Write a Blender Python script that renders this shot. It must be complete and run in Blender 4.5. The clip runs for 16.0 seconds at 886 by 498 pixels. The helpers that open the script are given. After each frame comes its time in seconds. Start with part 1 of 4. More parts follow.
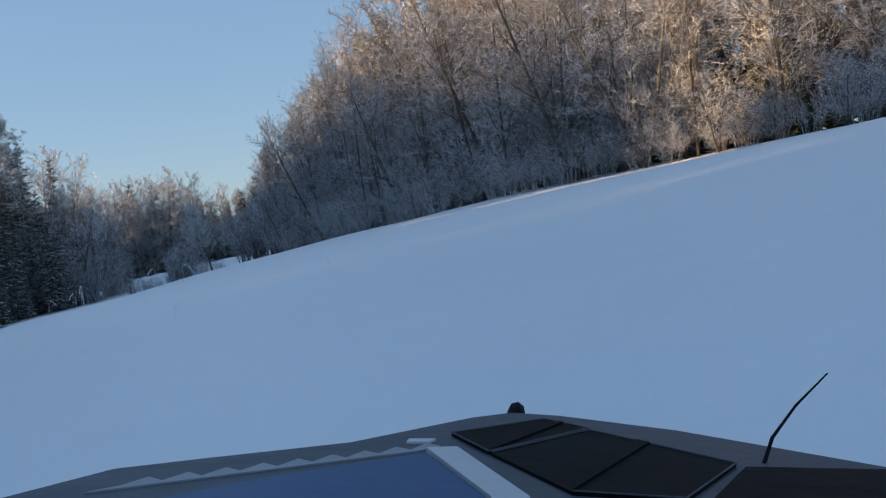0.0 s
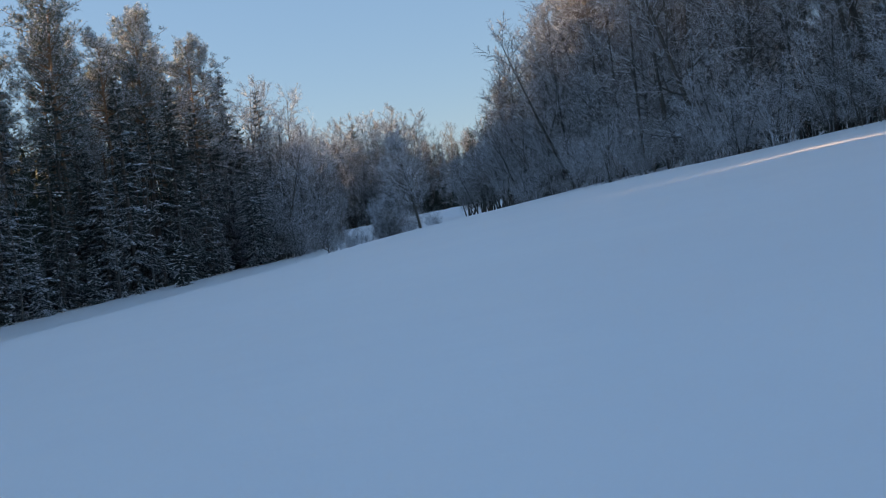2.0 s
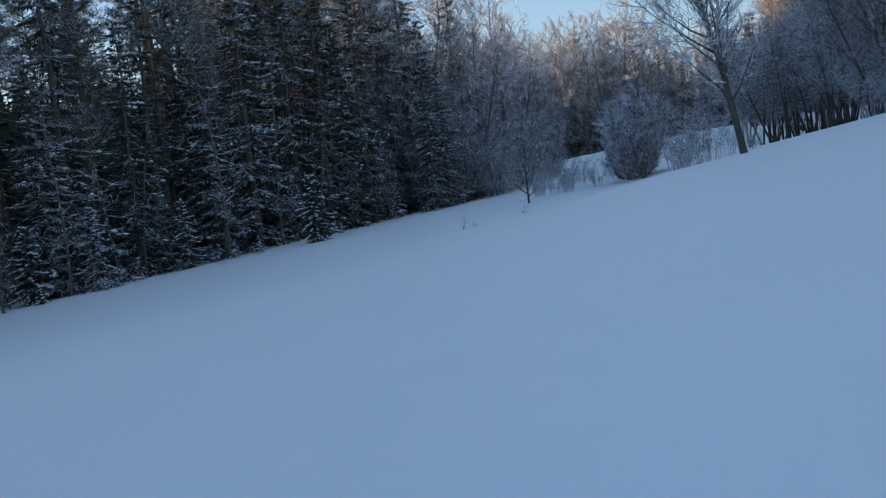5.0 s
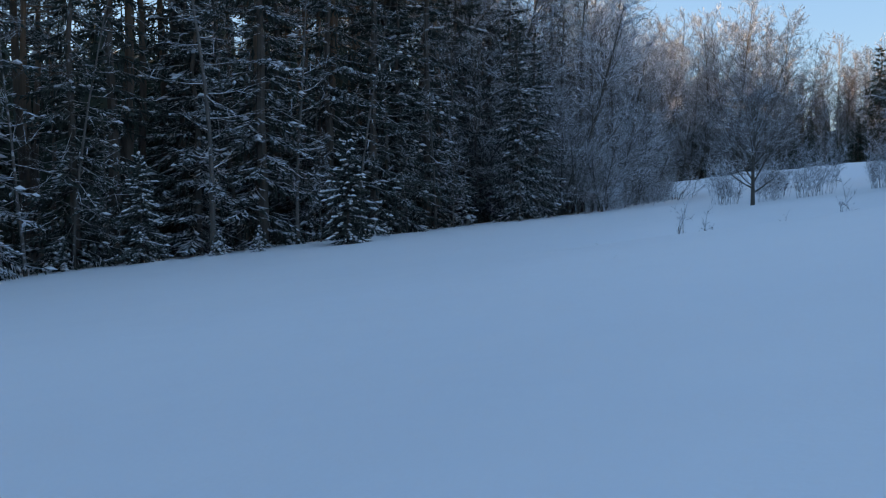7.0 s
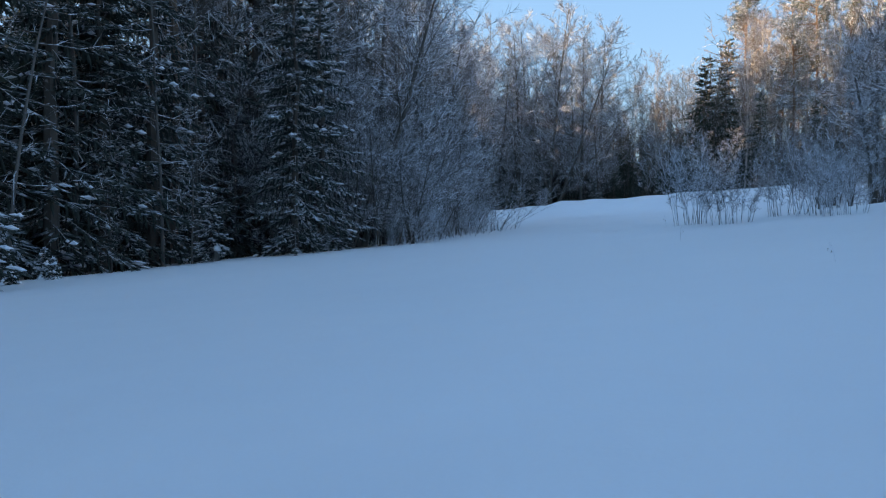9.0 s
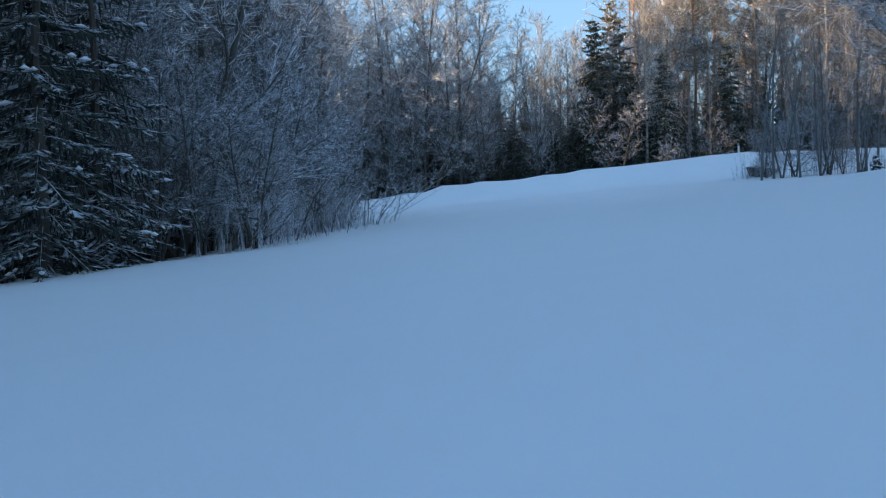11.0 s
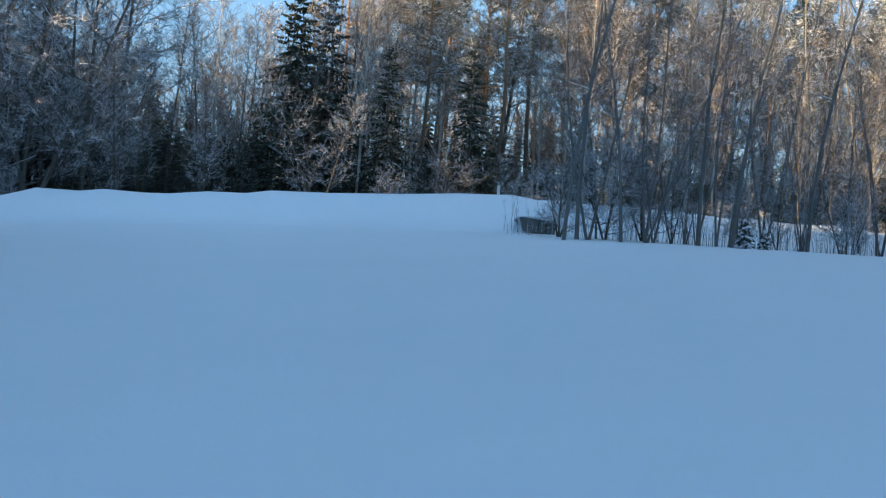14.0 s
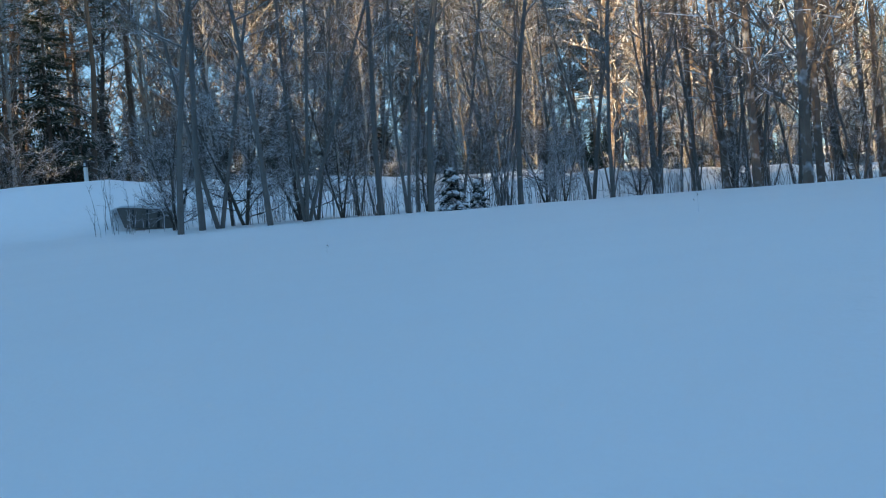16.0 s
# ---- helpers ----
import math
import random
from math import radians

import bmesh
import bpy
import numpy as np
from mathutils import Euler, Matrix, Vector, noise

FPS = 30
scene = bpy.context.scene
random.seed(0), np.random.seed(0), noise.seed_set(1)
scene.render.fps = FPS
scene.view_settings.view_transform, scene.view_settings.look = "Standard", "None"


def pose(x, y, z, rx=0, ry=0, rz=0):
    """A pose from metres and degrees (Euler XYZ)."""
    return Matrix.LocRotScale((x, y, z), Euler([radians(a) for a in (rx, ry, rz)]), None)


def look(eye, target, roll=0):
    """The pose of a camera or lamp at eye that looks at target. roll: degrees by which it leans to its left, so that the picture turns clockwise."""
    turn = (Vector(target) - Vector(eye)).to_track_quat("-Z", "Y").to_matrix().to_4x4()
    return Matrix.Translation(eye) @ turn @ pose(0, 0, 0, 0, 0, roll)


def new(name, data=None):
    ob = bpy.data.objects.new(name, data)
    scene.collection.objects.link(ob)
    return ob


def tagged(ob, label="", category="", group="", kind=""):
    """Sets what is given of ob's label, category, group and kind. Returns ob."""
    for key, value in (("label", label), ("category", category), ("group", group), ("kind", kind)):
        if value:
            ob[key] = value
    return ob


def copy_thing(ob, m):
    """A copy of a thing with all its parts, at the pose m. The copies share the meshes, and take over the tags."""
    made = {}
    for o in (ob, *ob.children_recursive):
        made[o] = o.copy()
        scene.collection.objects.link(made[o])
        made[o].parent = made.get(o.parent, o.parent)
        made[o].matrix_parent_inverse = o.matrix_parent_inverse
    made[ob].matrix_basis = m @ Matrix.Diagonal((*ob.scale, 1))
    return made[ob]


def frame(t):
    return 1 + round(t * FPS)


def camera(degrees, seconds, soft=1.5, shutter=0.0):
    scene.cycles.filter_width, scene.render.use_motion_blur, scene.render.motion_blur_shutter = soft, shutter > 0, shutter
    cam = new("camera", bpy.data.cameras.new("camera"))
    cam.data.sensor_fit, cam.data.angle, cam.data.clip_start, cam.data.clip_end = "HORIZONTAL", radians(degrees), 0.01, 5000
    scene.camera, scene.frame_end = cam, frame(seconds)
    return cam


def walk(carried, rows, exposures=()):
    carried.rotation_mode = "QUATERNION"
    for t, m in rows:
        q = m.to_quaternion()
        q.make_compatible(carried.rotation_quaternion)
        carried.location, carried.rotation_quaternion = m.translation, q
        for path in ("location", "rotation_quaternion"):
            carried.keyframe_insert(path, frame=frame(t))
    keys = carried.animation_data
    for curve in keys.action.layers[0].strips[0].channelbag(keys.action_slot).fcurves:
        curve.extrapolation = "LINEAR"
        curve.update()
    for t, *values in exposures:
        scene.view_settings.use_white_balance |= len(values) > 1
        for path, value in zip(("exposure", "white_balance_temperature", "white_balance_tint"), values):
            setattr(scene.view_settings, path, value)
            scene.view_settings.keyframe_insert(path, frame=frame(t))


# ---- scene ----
cam = camera(48.0, 16.0, soft=1.15, shutter=0.0)
PATH = [
    (0.0, (76.25, -68.56, 2.073), (73.856, -64.174, 2.004), -7.57),
    (0.5, (72.90, -64.05, 2.114), (70.261, -59.807, 2.025), -6.80),
    (1.0, (69.65, -59.74, 2.116), (66.711, -55.695, 1.959), -9.12),
    (1.5, (66.01, -55.14, 2.301), (62.809, -51.295, 2.149), -8.85),
    (2.0, (62.41, -51.19, 2.315), (59.063, -47.479, 2.136), -6.41),
    (2.5, (58.76, -47.17, 2.299), (55.385, -43.485, 2.104), -6.99),
    (3.0, (55.00, -43.36, 2.154), (51.481, -39.821, 1.887), -11.01),
    (3.5, (51.17, -39.60, 2.014), (47.559, -36.150, 1.745), -9.75),
    (4.0, (47.56, -36.34, 1.996), (43.843, -33.001, 1.697), -9.92),
    (4.5, (44.32, -33.63, 1.974), (40.407, -30.535, 1.649), -7.72),
    (5.0, (41.19, -31.16, 2.002), (37.101, -28.310, 1.602), -6.44),
    (5.2, (40.15, -30.46, 1.952), (35.962, -27.764, 1.552), -6.84),
    (5.7, (36.44, -28.24, 1.650), (32.185, -25.632, 1.280), -5.43),
    (6.2, (31.62, -25.84, 1.269), (27.359, -23.240, 0.928), -3.42),
    (6.7, (26.59, -23.37, 0.807), (22.367, -20.705, 0.516), -1.41),
    (7.3, (21.57, -20.46, 0.146), (17.417, -17.696, -0.085), 0.21),
    (7.5, (20.18, -19.53, 0.125), (16.065, -16.700, -0.076), -0.29),
    (8.0, (16.95, -17.16, 0.100), (12.976, -14.143, -0.089), 0.04),
    (8.5, (14.05, -14.73, -0.042), (10.365, -11.358, -0.214), 4.72),
    (9.0, (11.27, -12.04, -0.014), (7.774, -8.470, -0.093), 0.43),
    (9.2, (10.17, -10.88, -0.005), (6.716, -7.273, -0.104), 1.72),
    (9.7, (7.63, -8.43, -0.070), (4.310, -4.686, -0.167), 0.71),
    (10.2, (5.41, -6.39, -0.084), (2.224, -2.537, -0.191), -0.50),
    (10.7, (3.36, -4.33, -0.078), (0.322, -0.364, -0.184), -1.71),
    (11.3, (0.90, -1.16, -0.044), (-1.958, 2.945, -0.118), -3.02),
    (11.5, (0.03, 0.06, -0.015), (-2.756, 4.211, -0.019), -3.73),
    (12.0, (-2.13, 3.33, 0.102), (-4.717, 7.608, 0.145), -3.27),
    (12.5, (-4.25, 6.69, 0.220), (-6.645, 11.072, 0.106), -1.96),
    (13.0, (-5.92, 9.48, 0.204), (-8.152, 13.952, 0.094), 1.77),
    (13.5, (-7.21, 12.16, 0.283), (-9.220, 16.740, 0.242), 1.04),
    (14.0, (-8.24, 14.79, 0.475), (-9.679, 19.576, 0.570), 3.81),
    (14.5, (-9.00, 17.87, 0.618), (-9.898, 22.784, 0.781), 3.17),
    (15.0, (-9.54, 20.69, 0.729), (-10.012, 25.667, 0.866), 2.52),
    (15.5, (-9.61, 23.20, 0.808), (-9.726, 28.195, 0.874), -1.77),
    (16.0, (-9.48, 25.07, 0.886), (-9.206, 30.061, 0.878), -4.76),
]
walk(cam, [(t, look(eye, target, roll)) for t, eye, target, roll in PATH],
     exposures=[(0.0, 1.58, 8800, 21), (4.0, 1.76, 8900, 22), (8.0, 2.09, 8400, 20), (12.0, 2.20, 8000, 13), (16.0, 2.20, 7800, 8)])

# ---- light: low winter sun behind the pine wood, blue sky ----
SUN_ELEVATION = 7.5
SUN_TOWARDS = Vector((-0.79, -0.613, 0.0)).normalized()
sky_world = bpy.data.worlds.new("winter_sky")
scene.world = sky_world
sky_world.use_nodes = True
wn, wl = sky_world.node_tree.nodes, sky_world.node_tree.links
sky = wn.new("ShaderNodeTexSky")
sky.sky_type = "NISHITA"
sky.sun_disc = False
sky.sun_elevation = radians(SUN_ELEVATION)
sky.sun_rotation = math.atan2(SUN_TOWARDS.x, SUN_TOWARDS.y)
sky.air_density, sky.dust_density, sky.ozone_density = 1.0, 0.0, 3.0
# clear cold air: the deep blue goes down almost to the horizon
haze = wn.new("ShaderNodeMix")
haze.data_type = "RGBA"
haze.inputs["Factor"].default_value = 0.68
haze.inputs["B"].default_value = (0.38, 1.0, 2.05, 1)
wl.new(sky.outputs["Color"], haze.inputs["A"])
wl.new(haze.outputs["Result"], wn["Background"].inputs["Color"])
wn["Background"].inputs["Strength"].default_value = 0.12
sun = new("sun", bpy.data.lights.new("sun", "SUN"))
sun.data.energy, sun.data.angle, sun.data.color = 3.6, radians(0.5), (1.0, 0.78, 0.50)
to_sun = SUN_TOWARDS * math.cos(radians(SUN_ELEVATION)) + Vector((0, 0, math.sin(radians(SUN_ELEVATION))))
sun.matrix_world = look(to_sun * 300, (0, 0, 0))

# ---- materials ----


def material(name, base, rough=0.8, metal=0.0, second=None, scale=4.0, amount=0.5, bump=0.0, bump_scale=30.0,
             detail=6.0, stretch=(1, 1, 1)):
    """A node material: two colours mixed by noise at two scales, with fine relief."""
    m = bpy.data.materials.new(name)
    m.use_nodes = True
    n, l = m.node_tree.nodes, m.node_tree.links
    b = n["Principled BSDF"]
    b.inputs["Roughness"].default_value, b.inputs["Metallic"].default_value = rough, metal
    tc, mp = n.new("ShaderNodeTexCoord"), n.new("ShaderNodeMapping")
    mp.inputs["Scale"].default_value = stretch
    l.new(tc.outputs["Object"], mp.inputs["Vector"])
    t1, t2, mix = n.new("ShaderNodeTexNoise"), n.new("ShaderNodeTexNoise"), n.new("ShaderNodeMix")
    t1.inputs["Scale"].default_value, t1.inputs["Detail"].default_value = scale, detail
    t2.inputs["Scale"].default_value, t2.inputs["Detail"].default_value = scale * 9, 3
    for t in (t1, t2):
        l.new(mp.outputs["Vector"], t.inputs["Vector"])
    add = n.new("ShaderNodeMath")
    add.operation = "MULTIPLY_ADD"
    l.new(t2.outputs["Fac"], add.inputs[0])
    add.inputs[1].default_value = 0.5
    l.new(t1.outputs["Fac"], add.inputs[2])
    ramp = n.new("ShaderNodeMapRange")
    ramp.inputs["From Min"].default_value, ramp.inputs["From Max"].default_value = 0.55, 0.95
    ramp.inputs["To Max"].default_value = amount
    l.new(add.outputs[0], ramp.inputs["Value"])
    mix.data_type = "RGBA"
    mix.inputs["A"].default_value = (*base, 1)
    mix.inputs["B"].default_value = (*(second or base), 1)
    l.new(ramp.outputs["Result"], mix.inputs["Factor"])
    l.new(mix.outputs["Result"], b.inputs["Base Color"])
    if bump:
        bt, bp = n.new("ShaderNodeTexNoise"), n.new("ShaderNodeBump")
        bt.inputs["Scale"].default_value, bt.inputs["Detail"].default_value = bump_scale, 5
        l.new(mp.outputs["Vector"], bt.inputs["Vector"])
        l.new(bt.outputs["Fac"], bp.inputs["Height"])
        bp.inputs["Strength"].default_value, bp.inputs["Distance"].default_value = bump, 0.02
        l.new(bp.outputs["Normal"], b.inputs["Normal"])
    return m


def dusted(name, base, second, frost, share, scale=3.0, sharp=0.14):
    """Twigs, needles or bark with hoar frost that lies thickest on what faces up; each tree differs a little."""
    m = material(name, base, 0.85, second=second, scale=scale)
    n, l = m.node_tree.nodes, m.node_tree.links
    b = n["Principled BSDF"]
    source = b.inputs["Base Color"].links[0].from_socket
    geo, sep, noi = n.new("ShaderNodeNewGeometry"), n.new("ShaderNodeSeparateXYZ"), n.new("ShaderNodeTexNoise")
    tc, info = n.new("ShaderNodeTexCoord"), n.new("ShaderNodeObjectInfo")
    l.new(geo.outputs["Normal"], sep.inputs[0])
    l.new(tc.outputs["Object"], noi.inputs["Vector"])
    noi.inputs["Scale"].default_value = 4.0
    a = n.new("ShaderNodeMath")
    a.operation = "MULTIPLY_ADD"
    l.new(sep.outputs["Z"], a.inputs[0])
    a.inputs[1].default_value = 0.45
    l.new(noi.outputs["Fac"], a.inputs[2])
    rnd = n.new("ShaderNodeMath")
    rnd.operation = "MULTIPLY_ADD"
    l.new(info.outputs["Random"], rnd.inputs[0])
    rnd.inputs[1].default_value = 0.22
    l.new(a.outputs[0], rnd.inputs[2])
    mr = n.new("ShaderNodeMapRange")
    mr.inputs["From Min"].default_value = 1.05 - share - sharp
    mr.inputs["From Max"].default_value = 1.05 - share + sharp
    l.new(rnd.outputs[0], mr.inputs["Value"])
    mix = n.new("ShaderNodeMix")
    mix.data_type = "RGBA"
    l.new(mr.outputs["Result"], mix.inputs["Factor"])
    l.new(source, mix.inputs["A"])
    mix.inputs["B"].default_value = (*frost, 1)
    l.new(mix.outputs["Result"], b.inputs["Base Color"])
    return m


def pine_bark():
    """Grey-brown below, flaking orange higher up, as on Scots pines."""
    m = material("pine_bark", (0.10, 0.075, 0.06), 0.9, second=(0.19, 0.14, 0.11), scale=5, bump=0.8, bump_scale=14,
                 stretch=(1, 1, 0.3))
    n, l = m.node_tree.nodes, m.node_tree.links
    b = n["Principled BSDF"]
    source = b.inputs["Base Color"].links[0].from_socket
    tc, sep, mr, mix = (n.new("ShaderNodeTexCoord"), n.new("ShaderNodeSeparateXYZ"), n.new("ShaderNodeMapRange"),
                        n.new("ShaderNodeMix"))
    l.new(tc.outputs["Object"], sep.inputs[0])
    l.new(sep.outputs["Z"], mr.inputs["Value"])
    mr.inputs["From Min"].default_value, mr.inputs["From Max"].default_value = 5.0, 12.0
    mix.data_type = "RGBA"
    l.new(mr.outputs["Result"], mix.inputs["Factor"])
    l.new(source, mix.inputs["A"])
    mix.inputs["B"].default_value = (0.25, 0.15, 0.095, 1)
    l.new(mix.outputs["Result"], b.inputs["Base Color"])
    return m


def snow_material():
    m = material("snow", (0.86, 0.88, 0.90), 0.55, second=(0.80, 0.83, 0.87), scale=0.35, amount=0.5)
    n, l = m.node_tree.nodes, m.node_tree.links
    b = n["Principled BSDF"]
    tc = n.new("ShaderNodeTexCoord")
    drift, grain, s, bp = (n.new("ShaderNodeTexNoise"), n.new("ShaderNodeTexNoise"), n.new("ShaderNodeMath"),
                           n.new("ShaderNodeBump"))
    drift.inputs["Scale"].default_value, drift.inputs["Detail"].default_value = 0.9, 4
    grain.inputs["Scale"].default_value, grain.inputs["Detail"].default_value = 60.0, 2
    l.new(tc.outputs["Object"], drift.inputs["Vector"])
    l.new(tc.outputs["Object"], grain.inputs["Vector"])
    s.operation = "MULTIPLY_ADD"
    l.new(grain.outputs["Fac"], s.inputs[0])
    s.inputs[1].default_value = 0.03
    l.new(drift.outputs["Fac"], s.inputs[2])
    l.new(s.outputs[0], bp.inputs["Height"])
    bp.inputs["Strength"].default_value, bp.inputs["Distance"].default_value = 0.35, 0.12
    l.new(bp.outputs["Normal"], b.inputs["Normal"])
    b.inputs["Specular IOR Level"].default_value = 0.25
    b.inputs["Sheen Weight"].default_value, b.inputs["Sheen Roughness"].default_value = 0.35, 0.45
    return m


FROST = (0.74, 0.78, 0.83)
SNOW = snow_material()
SNOW_LOAD = material("branch_snow", (0.84, 0.86, 0.89), 0.6, second=(0.74, 0.78, 0.83), scale=6, bump=0.4)
SPRUCE_BARK = dusted("spruce_bark", (0.09, 0.07, 0.055), (0.15, 0.12, 0.10), FROST, 0.1)
PINE_BARK = pine_bark()
DEAD_BARK = dusted("dead_wood", (0.10, 0.085, 0.075), (0.19, 0.17, 0.15), FROST, 0.12)
ALDER_BARK = dusted("alder_bark", (0.07, 0.06, 0.05), (0.145, 0.13, 0.11), FROST, 0.0)
DITCH_BARK = dusted("ditch_alder_bark", (0.12, 0.115, 0.11), (0.22, 0.21, 0.195), FROST, 0.08)
BIRCH_BARK = dusted("birch_bark", (0.56, 0.52, 0.47), (0.12, 0.10, 0.09), FROST, 0.0, scale=1.6)
SPRUCE_NEEDLES = dusted("spruce_needles", (0.032, 0.042, 0.034), (0.054, 0.066, 0.050), FROST, -0.05)
# Darker spruce needles with less frost; deep-wood shade is put into their colour.
SHADE_NEEDLES = dusted("shaded_spruce_needles", (0.024, 0.036, 0.022), (0.045, 0.06, 0.032), FROST, -0.14)
PINE_NEEDLES = dusted("pine_needles", (0.045, 0.065, 0.050), (0.076, 0.104, 0.074), FROST, 0.35)
HOAR_TWIGS = dusted("hoar_twigs", (0.13, 0.115, 0.105), (0.22, 0.20, 0.19), FROST, 0.50)
FROST_TWIGS = dusted("frosted_twigs", (0.11, 0.095, 0.088), (0.20, 0.18, 0.17), FROST, 0.41)
DARK_TWIGS = dusted("bare_twigs", (0.085, 0.07, 0.058), (0.16, 0.13, 0.11), FROST, 0.26)
WARM_TWIGS = dusted("brown_twigs", (0.14, 0.105, 0.085), (0.25, 0.195, 0.155), FROST, 0.16)
WILLOW = dusted("willow_stems", (0.115, 0.10, 0.09), (0.19, 0.17, 0.15), FROST, 0.42)
FROSTED_STRAW = dusted("frosted_straw", (0.30, 0.24, 0.16), (0.20, 0.16, 0.11), FROST, 0.62)
STRAW = material("dry_stalk", (0.24, 0.18, 0.11), 0.9, second=(0.12, 0.09, 0.06), scale=20)
CONCRETE = material("concrete", (0.17, 0.165, 0.155), 0.9, second=(0.09, 0.086, 0.08), scale=3, bump=0.5, bump_scale=25)
DARK_HOLE = material("culvert_inside", (0.05, 0.05, 0.048), 0.9, second=(0.03, 0.03, 0.03))
POST_WHITE = material("post_white", (0.75, 0.75, 0.73), 0.5, second=(0.55, 0.55, 0.53), scale=8)
POST_BLACK = material("post_black", (0.03, 0.03, 0.032), 0.5)
REFLECTOR = material("reflector", (0.6, 0.62, 0.65), 0.2)

# ---- mesh helpers ----


class Build:
    """Collects vertices and faces of one mesh."""

    def __init__(self):
        self.v, self.f = [], []

    def tube(self, points, radii, sides=5, cap=False):
        base = len(self.v)
        prev = None
        for k, p in enumerate(points):
            a = points[max(k - 1, 0)]
            c = points[min(k + 1, len(points) - 1)]
            d = (c - a)
            d = d.normalized() if d.length > 1e-9 else Vector((0, 0, 1))
            side = d.cross(Vector((0, 0, 1)) if abs(d.z) < 0.9 else Vector((1, 0, 0))).normalized()
            if prev is not None and side.dot(prev) < 0:
                side = -side
            prev = side
            up = side.cross(d)
            for s in range(sides):
                ang = 2 * math.pi * s / sides
                self.v.append(p + radii[k] * (math.cos(ang) * side + math.sin(ang) * up))
        for k in range(len(points) - 1):
            for s in range(sides):
                i, j = base + k * sides + s, base + k * sides + (s + 1) % sides
                self.f.append((i, j, j + sides, i + sides))
        if cap:
            self.f.append(tuple(range(base + (len(points) - 1) * sides, base + len(points) * sides)))
            self.f.append(tuple(reversed(range(base, base + sides))))

    def spike(self, a, b, w):
        """A twig: a thin three-sided spike from a to b."""
        d = (b - a)
        side = d.cross(Vector((0.31, 0.17, 0.93))).normalized() * w
        up = side.cross(d).normalized() * w
        i = len(self.v)
        self.v += [a + side, a - side * 0.5 + up * 0.87, a - side * 0.5 - up * 0.87, b]
        self.f += [(i, i + 1, i + 3), (i + 1, i + 2, i + 3), (i + 2, i, i + 3)]

    def sliver(self, a, b, w, rng):
        """The finest twig: one narrow three-cornered face."""
        s = (b - a).cross(Vector((rng.uniform(-1, 1), rng.uniform(-1, 1), rng.uniform(-1, 1)))).normalized() * w
        i = len(self.v)
        self.v += [a + s, a - s, b]
        self.f.append((i, i + 1, i + 2))

    def blade(self, a, b, w, flat):
        """A flat spray of needles from a to b, widest in its middle, folded along its rib."""
        d = b - a
        s = d.cross(flat).normalized() * w
        m = a + d * 0.45
        i = len(self.v)
        self.v += [a, m + s - flat * w * 0.5, b, m - s - flat * w * 0.5]
        self.f += [(i, i + 2, i + 1), (i, i + 3, i + 2)]

    def box(self, lo, hi):
        i = len(self.v)
        self.v += [Vector((x, y, z)) for x in (lo[0], hi[0]) for y in (lo[1], hi[1]) for z in (lo[2], hi[2])]
        self.f += [tuple(i + k for k in q) for q in
                   ((0, 1, 3, 2), (4, 6, 7, 5), (0, 4, 5, 1), (2, 3, 7, 6), (0, 2, 6, 4), (1, 5, 7, 3))]

    def mesh(self, name, mat, smooth=False):
        me = bpy.data.meshes.new(name)
        me.from_pydata([tuple(p) for p in self.v], [], self.f)
        me.materials.append(mat)
        if smooth:
            me.polygons.foreach_set("use_smooth", [True] * len(me.polygons))
        me.update()
        return me


def part(name, build, mat, parent, label="", smooth=False, kind=""):
    ob = new(name, build.mesh(name, mat, smooth))
    ob.parent = parent
    return tagged(ob, label, kind=kind)


def direction(rng, azimuth, rise):
    return Vector((math.cos(azimuth) * math.cos(rise), math.sin(azimuth) * math.cos(rise), math.sin(rise)))


# ---- ground: one sheet of snow with a road bank ----
GRID_X, GRID_Y, GRID_STEP = -72.0, -100.0, 22.0
HEIGHTS = np.array([
    [-10.6, -9.3, -8.2, -7.2, -6.2, -4.7, -2.4, 0.8, 4.4],
    [-9.6, -8.2, -6.7, -5.4, -4.3, -3.3, -1.2, 1.7, 4.3],
    [-8.5, -7.0, -5.4, -3.7, -2.4, -1.5, 0.3, 2.6, 3.9],
    [-7.3, -5.8, -4.4, -2.9, -1.7, -0.1, 1.2, 1.9, 2.8],
    [-5.9, -4.4, -3.2, -2.2, -0.4, 2.3, 2.2, 1.3, 1.7],
    [-4.3, -2.7, -1.0, 1.1, 3.9, 5.2, 4.3, 2.8, 1.8],
    [-2.3, -0.6, 1.8, 2.9, 4.7, 6.0, 5.6, 4.4, 3.1],
    [0.2, 1.6, 3.1, 4.5, 5.5, 6.3, 6.4, 5.8, 5.0],
    [2.9, 3.9, 4.7, 5.6, 6.2, 6.7, 7.0, 7.2, 7.1],
])
# first two points are made up: the road bends aside for the shading wood
ROAD = [(-160.0, 110.0, -0.5), (-86.0, 38.0, -0.5), (-71.0, 25.5, -0.3), (-40.8, 43.0, 1.1), (-32.1, 48.0, 2.2), (-23.5, 53.0, 2.95), (-19.1, 55.5, 3.25), (-10.4, 60.5, 3.15),
        (15.5, 75.5, 3.0), (150.0, 153.0, 5.0)]


def spline_weight(u):
    u = np.abs(u)
    return np.where(u < 1, (4 - 6 * u * u + 3 * u ** 3) / 6, np.where(u < 2, (2 - u) ** 3 / 6, 0.0))


